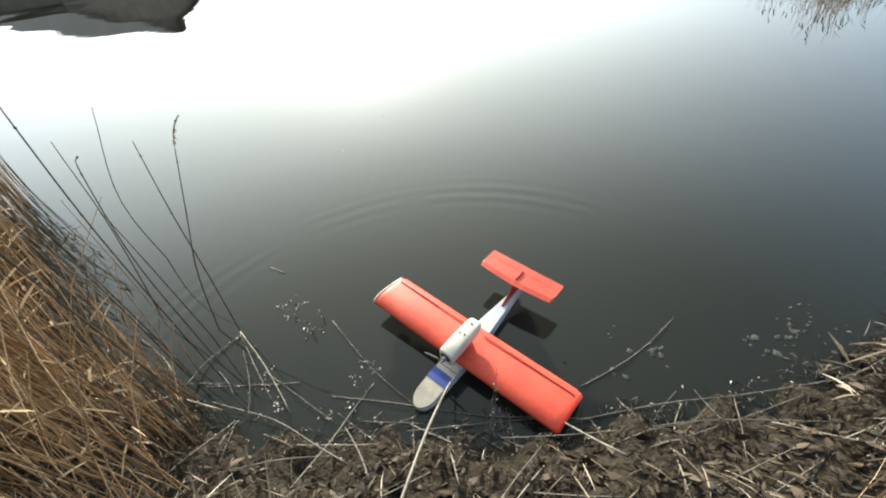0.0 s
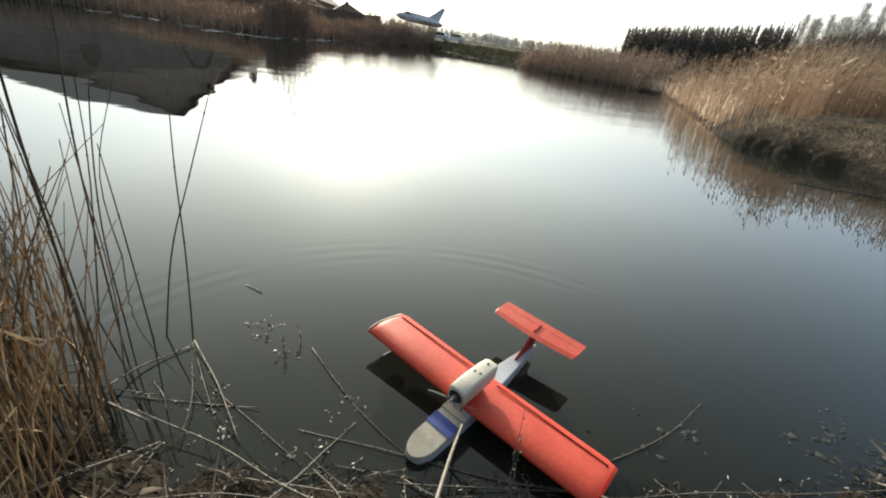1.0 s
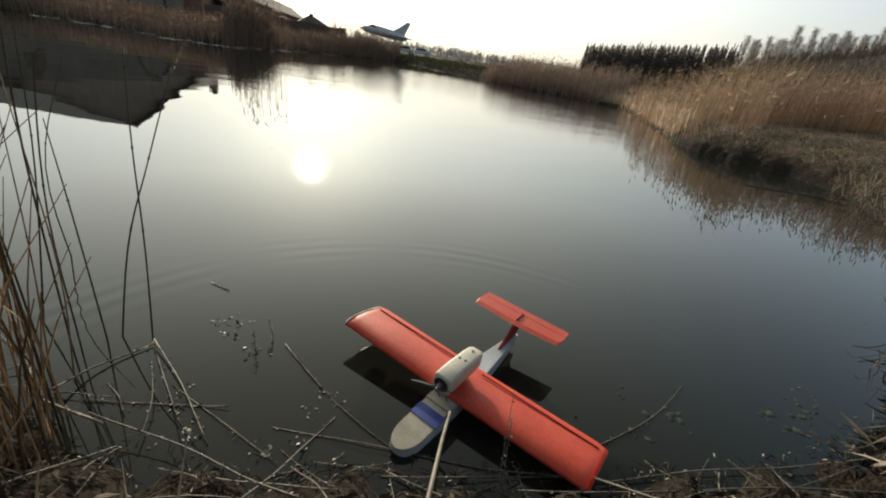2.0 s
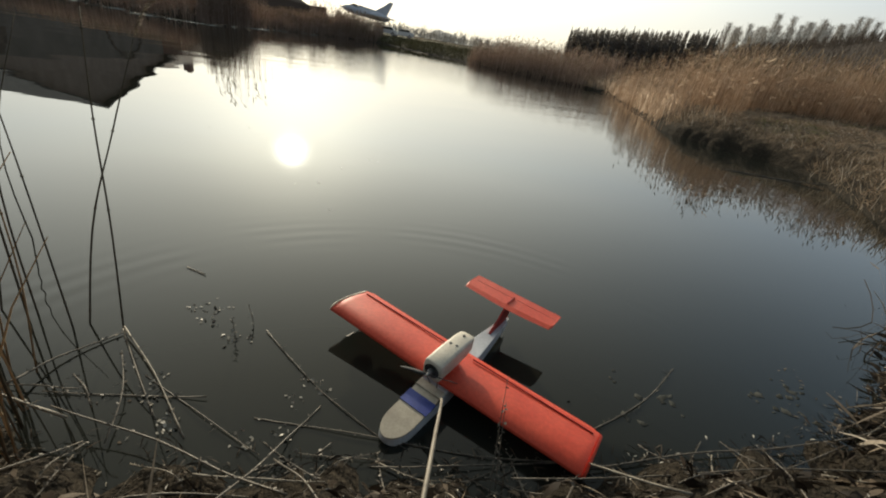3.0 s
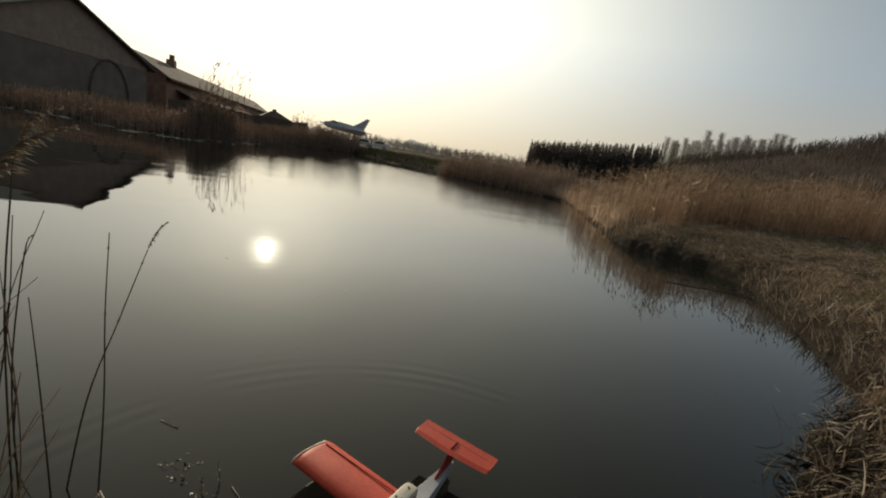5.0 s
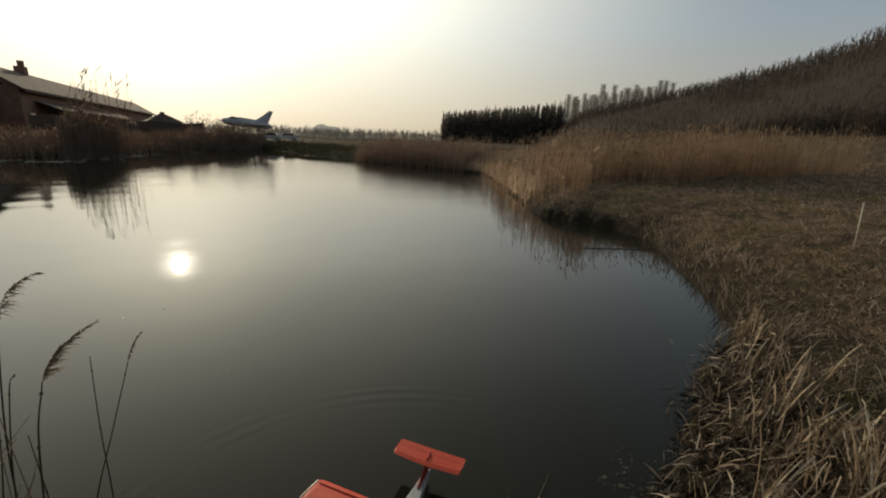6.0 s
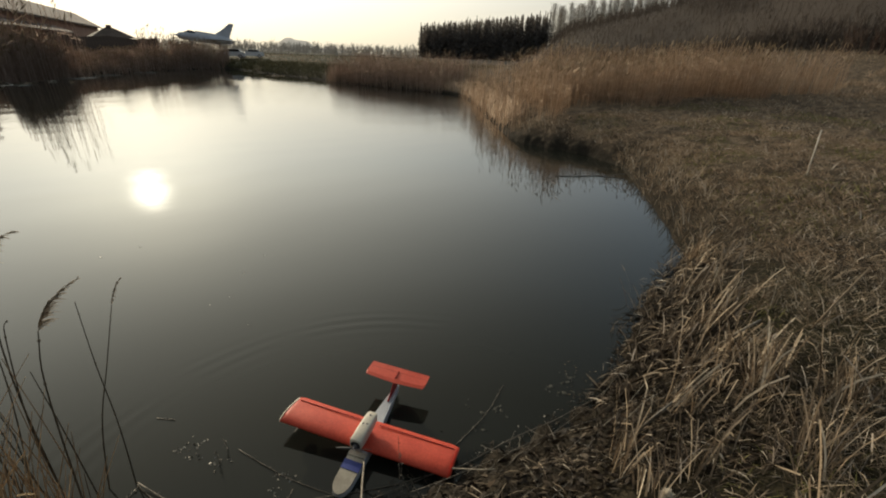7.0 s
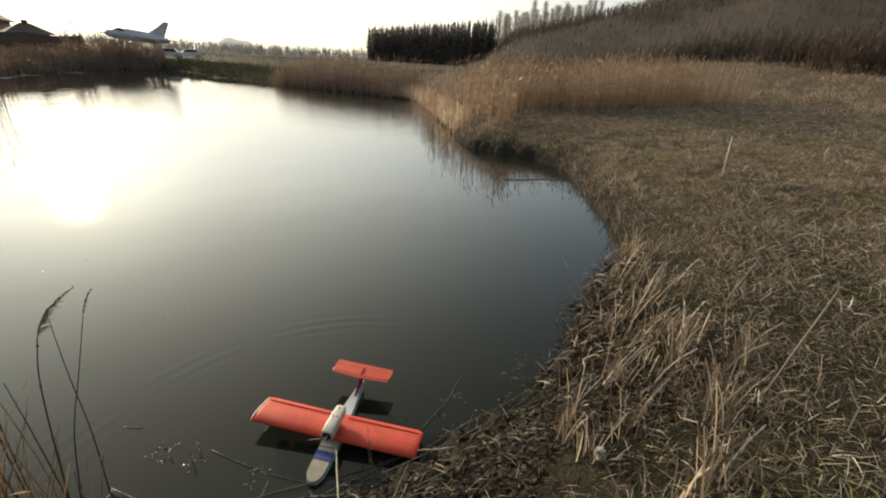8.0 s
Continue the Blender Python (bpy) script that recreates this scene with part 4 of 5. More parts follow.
def brush(name, label, n, pick, tall, r, mat, per=5):
    x, y = pick(n)
    n = len(x)
    z = land(x, y)
    base = np.stack([x, y, z], -1)
    h = tall * rng.uniform(0.5, 1.1, n)
    off = rng.normal(0, 0.08, (n, 2)) * h[:, None]
    tip = base + np.stack([off[:, 0], off[:, 1], h], -1)
    top = thing(name, Matrix(), label, "brush", kind="stuff")
    k = np.repeat(np.arange(n), per)
    s = rng.uniform(0.2, 0.85, len(k))[:, None]
    b = base[k] * (1 - s) + tip[k] * s
    a, ln = rng.uniform(0, 2 * np.pi, len(k)), h[k] * rng.uniform(0.18, 0.4, len(k))
    t = b + np.stack([np.cos(a) * ln * 0.5, np.sin(a) * ln * 0.5, ln], -1)
    bulk("stems", [ribbons(base, tip, 0 * base, np.full(n, r), (1.0, 0.7, 0.3))], mat, top)
    bulk("branches", [ribbons(b, t, 0 * b, np.full(len(k), r * 0.75), (1.0, 0.6, 0.3))], mat, top)
    return top


def on_hill(n):
    x, y = rng.uniform(70, 150, n * 3), rng.uniform(-70, 125, n * 3)
    ok = (x > 70 + 3 * np.sin(y * 0.06)) & (x > 1.07 * y)
    return x[ok][:n], y[ok][:n]


def on_ridge(n):
    x, y = on_hill(n * 3)
    far = x > 104 + 8 * np.sin(y * 0.11)
    return x[far][:n], y[far][:n]


def hill_foot(n):
    y = rng.uniform(-60, 60, n)
    return 62 + 8 * rng.random(n) + 5 * np.sin(y * 0.05), y


def scrub_patches(n):
    x, y = rng.uniform(43, 60, n * 6), rng.uniform(-45, 16, n * 6)
    ok = (rough(x, y, 5.0) > 0.0) & (x > 46 + 4 * np.sin(y * 0.21))
    return x[ok][:n], y[ok][:n]


def far_line(n):
    az, d = np.radians(rng.uniform(2, 31, n)), rng.uniform(150, 230, n)
    return d * np.sin(az), d * np.cos(az)


brush("hillside_brush", "dark leafless brushwood covering the hillside", 9000, on_hill, 1.5, 0.05, BRUSH, 5)
brush("hillside_brush", "bare small trees along the ridge of the hill", 4200, on_ridge, 2.9, 0.06, BRUSH, 9)
brush("hillside_brush", "reddish brown scrub at the foot of the hill", 2600, hill_foot, 3.0, 0.06, BRUSH, 9)
brush("field_scrub", "dark reddish brown scrub along the far edge of the field", 1700, scrub_patches, 2.6, 0.045, SCRUB, 10)
# the pale poplar tone paints distance haze onto this far line
brush("distant_treeline", "far line of bare shrubs and small trees", 1300, far_line, 3.6, 0.09, POPLAR, 9)


def build_poplar(seed):
    r = np.random.default_rng(seed)
    tree = thing("poplar", Matrix(), "slender leafless poplar with upswept grey branches", "tree", "row of bare poplars")
    h = 14.0
    part("trunk", tube([(0, 0, -0.3), (0.1, 0, 4), (0.0, 0.1, 9), (0.1, 0, h)], [0.16, 0.12, 0.07, 0.02], 7), BARK, tree)
    k = 1500
    z = r.uniform(0.1, 0.96, k) * h
    a = r.uniform(0, 2 * np.pi, k)
    ln = (1.15 - 0.7 * z / h) * r.uniform(0.8, 3.4, k)
    s = r.uniform(0, 0.45, k) * ln
    b = np.stack([np.cos(a) * s, np.sin(a) * s, z], -1)
    t = b + np.stack([np.cos(a) * ln * 0.62 + r.normal(0, 0.25, k), np.sin(a) * ln * 0.62 + r.normal(0, 0.25, k), ln * 0.7], -1)
    bulk("crown", [ribbons(b, t, 0 * b, np.full(k, 0.026), (1.0, 0.3))], POPLAR, tree)
    return tree


POPLAR_KINDS = [build_poplar(s) for s in (11, 12, 13)]
for i in range(28):
    az = 47.0 + 11.5 * (i + rng.uniform(-0.2, 0.9)) / 28
    x, y = bearing(az, 185 + rng.uniform(-6, 6))
    m = pose(x, y, ground_at(x, y), 0, 0, rng.uniform(0, 360)) @ Matrix.Scale(rng.uniform(0.8, 1.0), 4)
    if i < 3:
        POPLAR_KINDS[i].matrix_world = m
    else:
        copy_thing(POPLAR_KINDS[i % 3], m)


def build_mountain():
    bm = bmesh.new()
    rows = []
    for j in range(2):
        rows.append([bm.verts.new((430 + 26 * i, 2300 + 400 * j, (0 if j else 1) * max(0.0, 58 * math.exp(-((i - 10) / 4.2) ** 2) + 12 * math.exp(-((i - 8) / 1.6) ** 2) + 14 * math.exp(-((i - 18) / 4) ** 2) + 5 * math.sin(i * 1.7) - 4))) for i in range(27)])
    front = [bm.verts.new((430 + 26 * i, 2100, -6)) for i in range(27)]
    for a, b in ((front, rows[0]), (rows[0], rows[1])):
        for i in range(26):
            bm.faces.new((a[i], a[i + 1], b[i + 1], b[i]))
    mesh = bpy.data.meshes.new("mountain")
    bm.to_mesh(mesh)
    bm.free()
    tagged(linked("backdrop_mountain", mesh, MOUNTAIN), "distant mountain with haze painted into its pale colour", "mountain", kind="structure")


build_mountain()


# ---- single reeds, twigs and litter at the near shore ----
def bent(points, steps=5):
    """A smooth line through a few points."""
    p = [Vector(q) for q in points]
    p = [p[0] * 2 - p[1]] + p + [p[-1] * 2 - p[-2]]
    out = []
    for a, b, c, d in zip(p, p[1:], p[2:], p[3:]):
        for k in range(steps):
            s = k / steps
            out.append(0.5 * ((2 * b) + (c - a) * s + (2 * a - 5 * b + 4 * c - d) * s * s + (3 * b - a - 3 * c + d) * s**3))
    return out + [p[-2]]


def reed_stalk(points, label, plume=0.0, droop=(0.5, 0.1), r=0.0045, mat=None, group="single reeds in the water", fan=0.4):
    line = bent(points)
    n = len(line)
    reed = thing("reed", Matrix.Translation(line[0]), label, "reed", group)
    local = [p - line[0] for p in line]
    part("stem", tube(local, [r * (1.05 - 0.6 * i / (n - 1)) for i in range(n)], 6), mat or REED_DARK, reed, "", True)
    for i in range(2, n - 1, 4):
        part("node", tube([local[i], local[i] + (local[i + 1] - local[i]).normalized() * 0.006], [r * 1.25] * 2, 6), mat or REED_DARK, reed)
    if plume:
        k = 130
        s = rng.uniform(0, 1, k)
        way = (local[-1] - local[-2]).normalized()
        top = np.array(local[-1])
        axis = np.array(way)[None] * s[:, None] * plume + np.array([droop[0], droop[1], 0])[None] * (s[:, None] ** 2) * plume * 0.9
        axis[:, 2] -= 0.25 * plume * s**2.5
        b = top + axis
        a = rng.uniform(0, 2 * np.pi, k)
        ln = plume * (0.34 - 0.22 * s) * rng.uniform(0.5, 1.1, k)
        t = b + np.stack([np.cos(a) * fan + droop[0] * 1.1, np.sin(a) * fan + droop[1] * 1.1, 0.25 - 0.5 * rng.random(k)], -1) * ln[:, None]
        sag = np.stack([0 * a, 0 * a, ln * 0.12], -1)
        bulk("seed_head", [strands(b, t, sag, rng.uniform(0.0012, 0.0024, k), (0.5, 1.0, 0.8, 0.2))], PLUME, reed)
    return reed


PLUMED, BARE = "thin dry reed with a drooping feathery head, standing in water", "thin broken reed stem standing in the water"
reed_stalk([(-0.68, 1.96, -0.2), (-0.65, 2.0, 0.45), (-0.66, 2.07, 0.9), (-0.66, 2.14, 1.28)], BARE)
reed_stalk([(-0.84, 2.0, -0.2), (-0.74, 2.06, 0.44), (-0.62, 2.11, 0.85), (-0.515, 2.165, 1.2)], PLUMED, 0.19, (0.1, 0.1), fan=0.22)
reed_stalk([(-0.86, 2.0, -0.2), (-0.88, 1.99, 0.58), (-0.90, 1.99, 1.01)], BARE)
reed_stalk([(-1.04, 2.12, -0.2), (-1.04, 2.13, 0.56), (-0.98, 2.16, 1.15), (-0.95, 2.18, 1.24)], BARE)
reed_stalk([(-1.21, 2.14, -0.2), (-1.08, 2.2, 0.75), (-1.04, 2.22, 1.31)], BARE)
reed_stalk([(-0.8, 1.45, 0.0), (-0.72, 1.32, 0.8), (-0.65, 1.22, 1.4), (-0.6, 1.19, 1.64)], PLUMED, 0.2, (0.55, 0.45))
reed_stalk([(-1.0, 1.98, -0.1), (-0.97, 1.96, 0.9), (-0.9, 1.92, 1.5), (-0.87, 1.9, 1.64)], PLUMED, 0.26, (0.45, -0.2))
reed_stalk([(-1.12, 1.95, -0.1), (-1.16, 1.97, 0.8), (-1.22, 2.0, 1.45)], BARE)
reed_stalk([(-1.28, 1.9, 0.1), (-1.2, 1.95, 0.9), (-1.13, 2.0, 1.66)], BARE)
reed_stalk([(-0.97, 1.75, 0.0), (-1.02, 1.8, 0.7), (-1.10, 1.86, 1.2)], BARE)
reed_stalk([(-1.37, 2.88, -0.2), (-1.4, 2.88, 0.55), (-1.24, 2.98, 1.18)], BARE)
for i in range(11):
    bx, by = -1.28 + 0.045 * i, rng.uniform(1.3, 1.85)
    reed_stalk([(bx, by, 0.0), (bx + 0.02, by + 0.05, 0.5), (bx + rng.uniform(-0.1, 0.02), by + rng.uniform(0.05, 0.2), rng.uniform(0.85, 1.3))], BARE, r=0.0036, mat=REED)
for i in range(16):
    bx, by = rng.uniform(-2.3, -1.0), rng.uniform(1.9, 3.6)
    if float(from_shore(np.array([bx]), np.array([by]))[0]) > -0.05 and bx < -0.5 - 0.42 * by:
        q = rng.normal(0, 0.12, 2)
        reed_stalk([(bx, by, -0.05), (bx + q[0] * 0.4, by + q[1] * 0.4, 0.7), (bx + q[0], by + q[1], rng.uniform(0.9, 1.4))], BARE, r=0.0038, mat=REED)


def twig(points, r0, r1, label="weathered dead reed stem lying on the water", mat=None, name="twig"):
    line = bent(points, 4)
    r0, r1 = r0 * 0.6, r1 * 0.6
    n = len(line)
    bm = tube([p + Vector((0, 0, 0.003 * math.sin(5.1 * i))) for i, p in enumerate(line)], [r0 + (r1 - r0) * i / (n - 1) for i in range(n)], 6)
    for i in range(2, n - 1, 3):
        side = Vector((math.sin(7.3 * i), math.cos(5.7 * i), 0.12))
        for ring in (tube_rings([line[i], line[i] + side * 0.012, line[i] + side * 0.028], [r0 * 0.5, r0 * 0.4, r0 * 0.15], 4),):
            vs = [[bm.verts.new(p) for p in rr] for rr in ring]
            for a, b in zip(vs, vs[1:]):
                for k in range(4):
                    bm.faces.new((a[k], a[(k + 1) % 4], b[(k + 1) % 4], b[k]))
    for i in range(1, n - 1):
        for k in range(2):
            u = 12.9 * i + 5.3 * k + 40 * line[0].x
            at = line[i].lerp(line[i + 1], 0.5 + 0.5 * math.sin(u)) + Vector((math.sin(3 * u), math.cos(2.3 * u), 0.25)) * r0 * 1.2
            out, up = Vector((math.sin(1.7 * u), math.cos(1.1 * u), 0.3)) * 0.011, Vector((math.cos(0.9 * u), math.sin(2.1 * u), 0.5)) * 0.005
            bm.faces.new([bm.verts.new(q) for q in (at, at + out * 0.5 + up, at + out, at + out * 0.5 - up)])
    ob = part(name, bm, mat or TWIG, None, label, True)
    return tagged(ob, label, "twig", "fallen stems at the shore")


twig([(-0.07, 1.89, 0.01), (0.07, 1.63, 0.004), (0.2, 1.42, 0.004), (0.35, 1.23, 0.004), (0.46, 1.14, 0.0)], 0.0045, 0.003)
twig([(-0.08, 1.37, 0.004), (0.27, 1.24, 0.006), (0.72, 1.06, 0.006), (1.03, 0.98, 0.01)], 0.0035, 0.005)
twig([(-0.655, 1.945, 0.03), (-0.47, 1.65, 0.012), (-0.3, 1.32, 0.006)], 0.007, 0.006, "split pale reed stem bent down into the water", PALE_STICK)
twig([(-0.66, 1.94, 0.02), (-0.51, 1.62, 0.008), (-0.41, 1.42, 0.0)], 0.006, 0.005)
twig([(-0.9, 1.6, 0.06), (-0.83, 1.77, 0.02), (-0.66, 1.93, 0.01)], 0.008, 0.005)
twig([(-0.5, 1.65, 0.004), (-0.25, 1.4, 0.006), (-0.05, 1.2, 0.012)], 0.004, 0.003)
twig([(-0.86, 1.48, 0.14), (-0.63, 1.37, 0.1)], 0.008, 0.009, "short broken pale reed stem on the mud", PALE_STICK)
twig([(-0.7, 1.44, 0.09), (-0.36, 1.27, 0.06), (-0.09, 1.03, 0.14), (0.05, 0.9, 0.22)], 0.0045, 0.006, "long weathered stem across the muddy edge")
twig([(0.16, 1.39, 0.006), (0.04, 1.25, 0.015), (-0.08, 1.02, 0.14), (-0.2, 0.82, 0.26)], 0.004, 0.006)
twig([(0.0, 1.16, 0.03), (0.09, 0.97, 0.17), (0.15, 0.8, 0.26)], 0.005, 0.006)
twig([(0.31, 1.06, 0.05), (0.64, 1.03, 0.015), (0.94, 0.99, 0.012), (1.2, 0.93, 0.012)], 0.004, 0.005)
twig([(1.25, 1.1, 0.006), (1.51, 1.17, 0.004), (1.73, 1.26, 0.004), (1.95, 1.38, 0.004)], 0.005, 0.003)
twig([(1.1, 0.93, 0.02), (1.59, 0.91, 0.02), (2.09, 0.85, 0.03), (2.53, 0.82, 0.06), (2.95, 0.86, 0.12)], 0.006, 0.005)
twig([(0.75, 0.9, 0.1), (1.2, 0.82, 0.1), (1.7, 0.76, 0.1), (2.2, 0.6, 0.18)], 0.005, 0.004)
twig([(1.4, 0.7, 0.14), (1.75, 0.72, 0.12), (2.25, 0.78, 0.07)], 0.004, 0.004)
twig([(-0.53, 2.52, 0.006), (-0.42, 2.43, 0.004)], 0.005, 0.005, "short pale stick afloat on the pond", PALE_STICK)
twig([(-0.13, 1.94, -0.05), (-0.135, 1.945, 0.04), (-0.15, 1.96, 0.11)], 0.0035, 0.003, "thin dark stub standing out of the water")
twig([(-0.2, 1.83, -0.05), (-0.2, 1.835, 0.05), (-0.205, 1.84, 0.13)], 0.003, 0.0025, "thin dark stub standing out of the water")
twig([(7.83, 6.15, 0.01), (8.3, 5.86, 0.012), (8.8, 5.64, 0.01), (9.4, 5.3, 0.06)], 0.014, 0.02, "dead branch lying half in the water")
twig([(1.02, 0.99, 0.05), (1.1, 0.85, 0.12), (1.22, 0.66, 0.24)], 0.006, 0.008, "pale reed stem leaning on the wing tip", PALE_STICK)
twig([(0.69, 0.91, 0.02), (0.745, 1.03, 0.15), (0.81, 1.16, 0.3)], 0.003, 0.002, "thin grey stem standing before the wing")
twig([(0.715, 0.92, 0.02), (0.75, 1.01, 0.13), (0.79, 1.1, 0.23)], 0.003, 0.002, "thin grey stem standing before the wing")
for i in range(84):
    px, py = rng.uniform(-1.3, 3.2), rng.uniform(0.1, 1.2)
    d = float(from_shore(np.array([px]), np.array([py]))[0])
    if 0.02 < d < 1.0:
        a, ln = rng.normal(0.2, 0.8), rng.uniform(0.08, 0.34)
        ends = []
        for s in (-1, 0, 1):
            qx, qy = px + s * ln * math.cos(a), py + s * ln * math.sin(a)
            ends.append((qx, qy, max(ground_at(qx, qy), 0) + 0.012 + 0.012 * (s == 0)))
        twig(ends, 0.0055, 0.004, "dry stem fragment on the muddy bank", PALE_STICK if i % 3 == 0 else TWIG)
for i in range(64):
    px, py = rng.uniform(-1.25, 1.9), rng.uniform(0.8, 1.75)
    d = float(from_shore(np.array([px]), np.array([py]))[0])
    if -0.34 + 0.26 * (px > 0.5) < d < 0.1:
        a, ln = rng.uniform(0, math.pi), rng.uniform(0.06, 0.2)
        ends = []
        for s in (-1, -0.2, 1):
            qx, qy = px + s * ln * math.cos(a + 0.2 * s * s), py + s * ln * math.sin(a)
            ends.append((qx, qy, max(ground_at(qx, qy), 0) + rng.uniform(-0.004, 0.012)))
        twig(ends, 0.004, 0.0025, "thin sodden stem among drifted leaves", PALE_STICK if i % 4 == 0 else TWIG)
for i in range(36):
    px, py = rng.uniform(-1.5, -0.25), rng.uniform(0.85, 1.95)
    d = float(from_shore(np.array([px]), np.array([py]))[0])
    if -0.42 < d < 0.25 and px < 0.35 - 0.45 * py:
        a, ln = rng.normal(2.45, 0.75), rng.uniform(0.1, 0.3)
        ends = []
        for s in (-1, -0.1, 1):
            qx, qy = px + s * ln * math.cos(a + 0.12 * s), py + s * ln * math.sin(a)
            ends.append((qx, qy, max(ground_at(qx, qy), 0) + rng.uniform(0.0, 0.03)))
        twig(ends, 0.0046, 0.003, "pale broken reed stem fallen at the foot of the reeds", PALE_STICK if i % 3 == 0 else TWIG)
rod = part("rod", tube(bent([(0.6, 1.278, 0.06), (0.55, 1.13, 0.25), (0.43, 0.87, 0.43), (0.32, 0.63, 0.53), (0.21, 0.4, 0.58), (0.08, 0.08, 0.6)], 3), [0.0042 + 0.00018 * i for i in range(16)], 8), PALE_STICK, None, "", True)
tagged(rod, "long pale wooden rod reaching from the bank to the seaplane", "rod")


def litter(name, label, n, pick, size, mat, lift=0.012, flat=0.25, width=0.28, bow=0.2):
    x, y = pick(n)
    z = np.maximum(land(x, y), 0.0) + rng.uniform(0.002, lift, n)
    b = np.stack([x, y, z], -1)
    a, ln = rng.uniform(0, 2 * np.pi, n), size * rng.uniform(0.5, 1.3, n)
    e = np.stack([x + np.cos(a) * ln, y + np.sin(a) * ln], -1)
    ez = np.maximum(land(e[:, 0], e[:, 1]), 0.0) + rng.uniform(0.003, lift, n) + ln * flat * rng.random(n)
    t = np.stack([e[:, 0], e[:, 1], ez], -1)
    ob = bulk(name, [ribbons(b, t, np.stack([0 * a, 0 * a, ln * bow * rng.uniform(0.1, 1.0, n)], -1), ln * width * rng.uniform(0.6, 1.1, n), (0.25, 1.0, 0.8, 0.15))], mat)
    return tagged(ob, label, "litter", kind="stuff")


def near_mud(n):
    return scatter(n, -1.7, 4.2, -0.6, 1.75, lambda x, y, d: (d > 0.06) & (d < 1.0 + 0.25 * np.sin(3 * x)) & (rng.random(len(x)) < 0.25 + d))


def shallow(n):
    return scatter(n, -1.4, 4.5, 0.7, 2.4, lambda x, y, d: (d > -0.38) & (d < 0.02) & (np.sin(7 * x + 3 * y) + np.sin(11 * y - 4 * x) > 0.15 - 3 * d - 1.2))


litter("leaf_litter", "curled brown leaves heaped on the muddy edge", 2300, near_mud, 0.052, DEAD_LEAF, 0.025, 0.45, 0.27)
litter("leaf_litter", "dark wet dead leaves covering the muddy edge", 6000, near_mud, 0.045, DEAD_LEAF, 0.025, 0.5, 0.15)
litter("leaf_litter", "dark leaves floating in the shallows", 60, shallow, 0.014, DEAD_LEAF, 0.003, 0.01)
def drift_line(n):
    return scatter(n, -1.5, 3.2, 0.6, 1.9, lambda x, y, d: (d > -0.3 + 0.16 * (x > 1.0)) & (d < 0.12) & (rng.random(len(x)) < np.clip(0.75 + 4.5 * d, 0, 1) * (0.25 + 0.75 * (rough(x, y, 0.13) > 0.1))))


litter("leaf_litter", "pale curled leaf scraps drifted among the stems", 450, drift_line, 0.017, SCRAP, 0.004, 0.15, 0.16)
litter("leaf_litter", "dark sodden leaf scraps drifted among the stems", 1500, drift_line, 0.045, DEAD_LEAF, 0.008, 0.3, 0.06)
litter("straw_litter", "broken bits of pale straw strewn over the mud", 850, near_mud, 0.13, STRAW, 0.03, 0.2, 0.018)


litter("leaf_litter", "dark dead leaves and bark along the muddy water line", 1250, lambda n: scatter(n, 2.4, 5.6, 0.5, 2.2, lambda x, y, d: (d > -0.08) & (d < 0.6)), 0.06, DEAD_LEAF, 0.03, 0.5, 0.2)
litter("straw_litter", "short broken reed ends lying along the water line", 260, lambda n: scatter(n, 2.4, 5.6, 0.5, 2.2, lambda x, y, d: (d > -0.12) & (d < 0.5)), 0.16, STRAW, 0.04, 0.35, 0.045)


def flecks(name, label, places, n, spread, size, mat, width=0.4, flat=0.03, bow=0.2):
    c = np.array(places)
    k = rng.integers(0, len(c), n)
    q = c[k] + rng.normal(0, spread, (n, 2))
    return litter(name, label, n, lambda m: (q[:, 0], q[:, 1]), size, mat, 0.004, flat, width, bow)


flecks("floating_seeds", "pale scraps of leaf floating together", [(-0.38, 2.12), (-0.30, 2.07), (-0.33, 2.0), (-0.2, 1.86)], 50, 0.03, 0.018, SCRAP)
flecks("floating_seeds", "pale scraps of leaf scattered along a drifting stem", [(0.13, 1.52), (0.19, 1.44), (0.05, 1.44), (-0.45, 1.55), (-0.38, 1.42), (-0.1, 1.25), (-0.47, 1.62), (-0.43, 1.52), (-0.36, 1.36), (-0.1, 1.33), (0.02, 1.28)], 90, 0.022, 0.014, SCRAP)
flecks("floating_seeds", "pale scraps of leaf drifting by the bank", [(2.47, 1.09), (2.34, 1.04), (2.58, 0.98), (2.8, 1.1), (2.2, 1.15), (2.7, 1.25)], 16, 0.06, 0.022, PLUME, 0.14)


def blobs(name, label, x, y, r, high, mat, sides=9):
    """Low uneven mounds or flakes: each a ragged ring that rises to a soft top."""
    vs, fs, at = [], [], 0
    for px, py, pr, ph in zip(x, y, r, high):
        a = np.linspace(0, 2 * np.pi, sides, endpoint=False) + rng.uniform(0, 6.3)
        lop = pr * (1 + 0.45 * rng.normal(0, 0.6, sides)).clip(0.35, 1.8)
        ground = max(ground_at(px, py), 0.0)
        wide = rng.uniform(0.6, 1.5)
        for share, up in ((1.0, -0.006), (0.86, 0.6 * ph), (0.45, ph), (0.02, ph * 1.05)):
            vs.append(np.stack([px + np.cos(a) * lop * share * wide, py + np.sin(a) * lop * share / wide, ground + up + rng.uniform(-0.15, 0.15, sides) * ph], -1))
        for ring in range(3):
            i = at + ring * sides + np.arange(sides)
            j = at + ring * sides + (np.arange(sides) + 1) % sides
            fs.append(np.stack([i, j, j + sides, i + sides], -1))
        at += 4 * sides
    ob = bulk(name, [(np.concatenate(vs), np.concatenate(fs))], mat)
    return tagged(ob, label, "litter", kind="stuff")


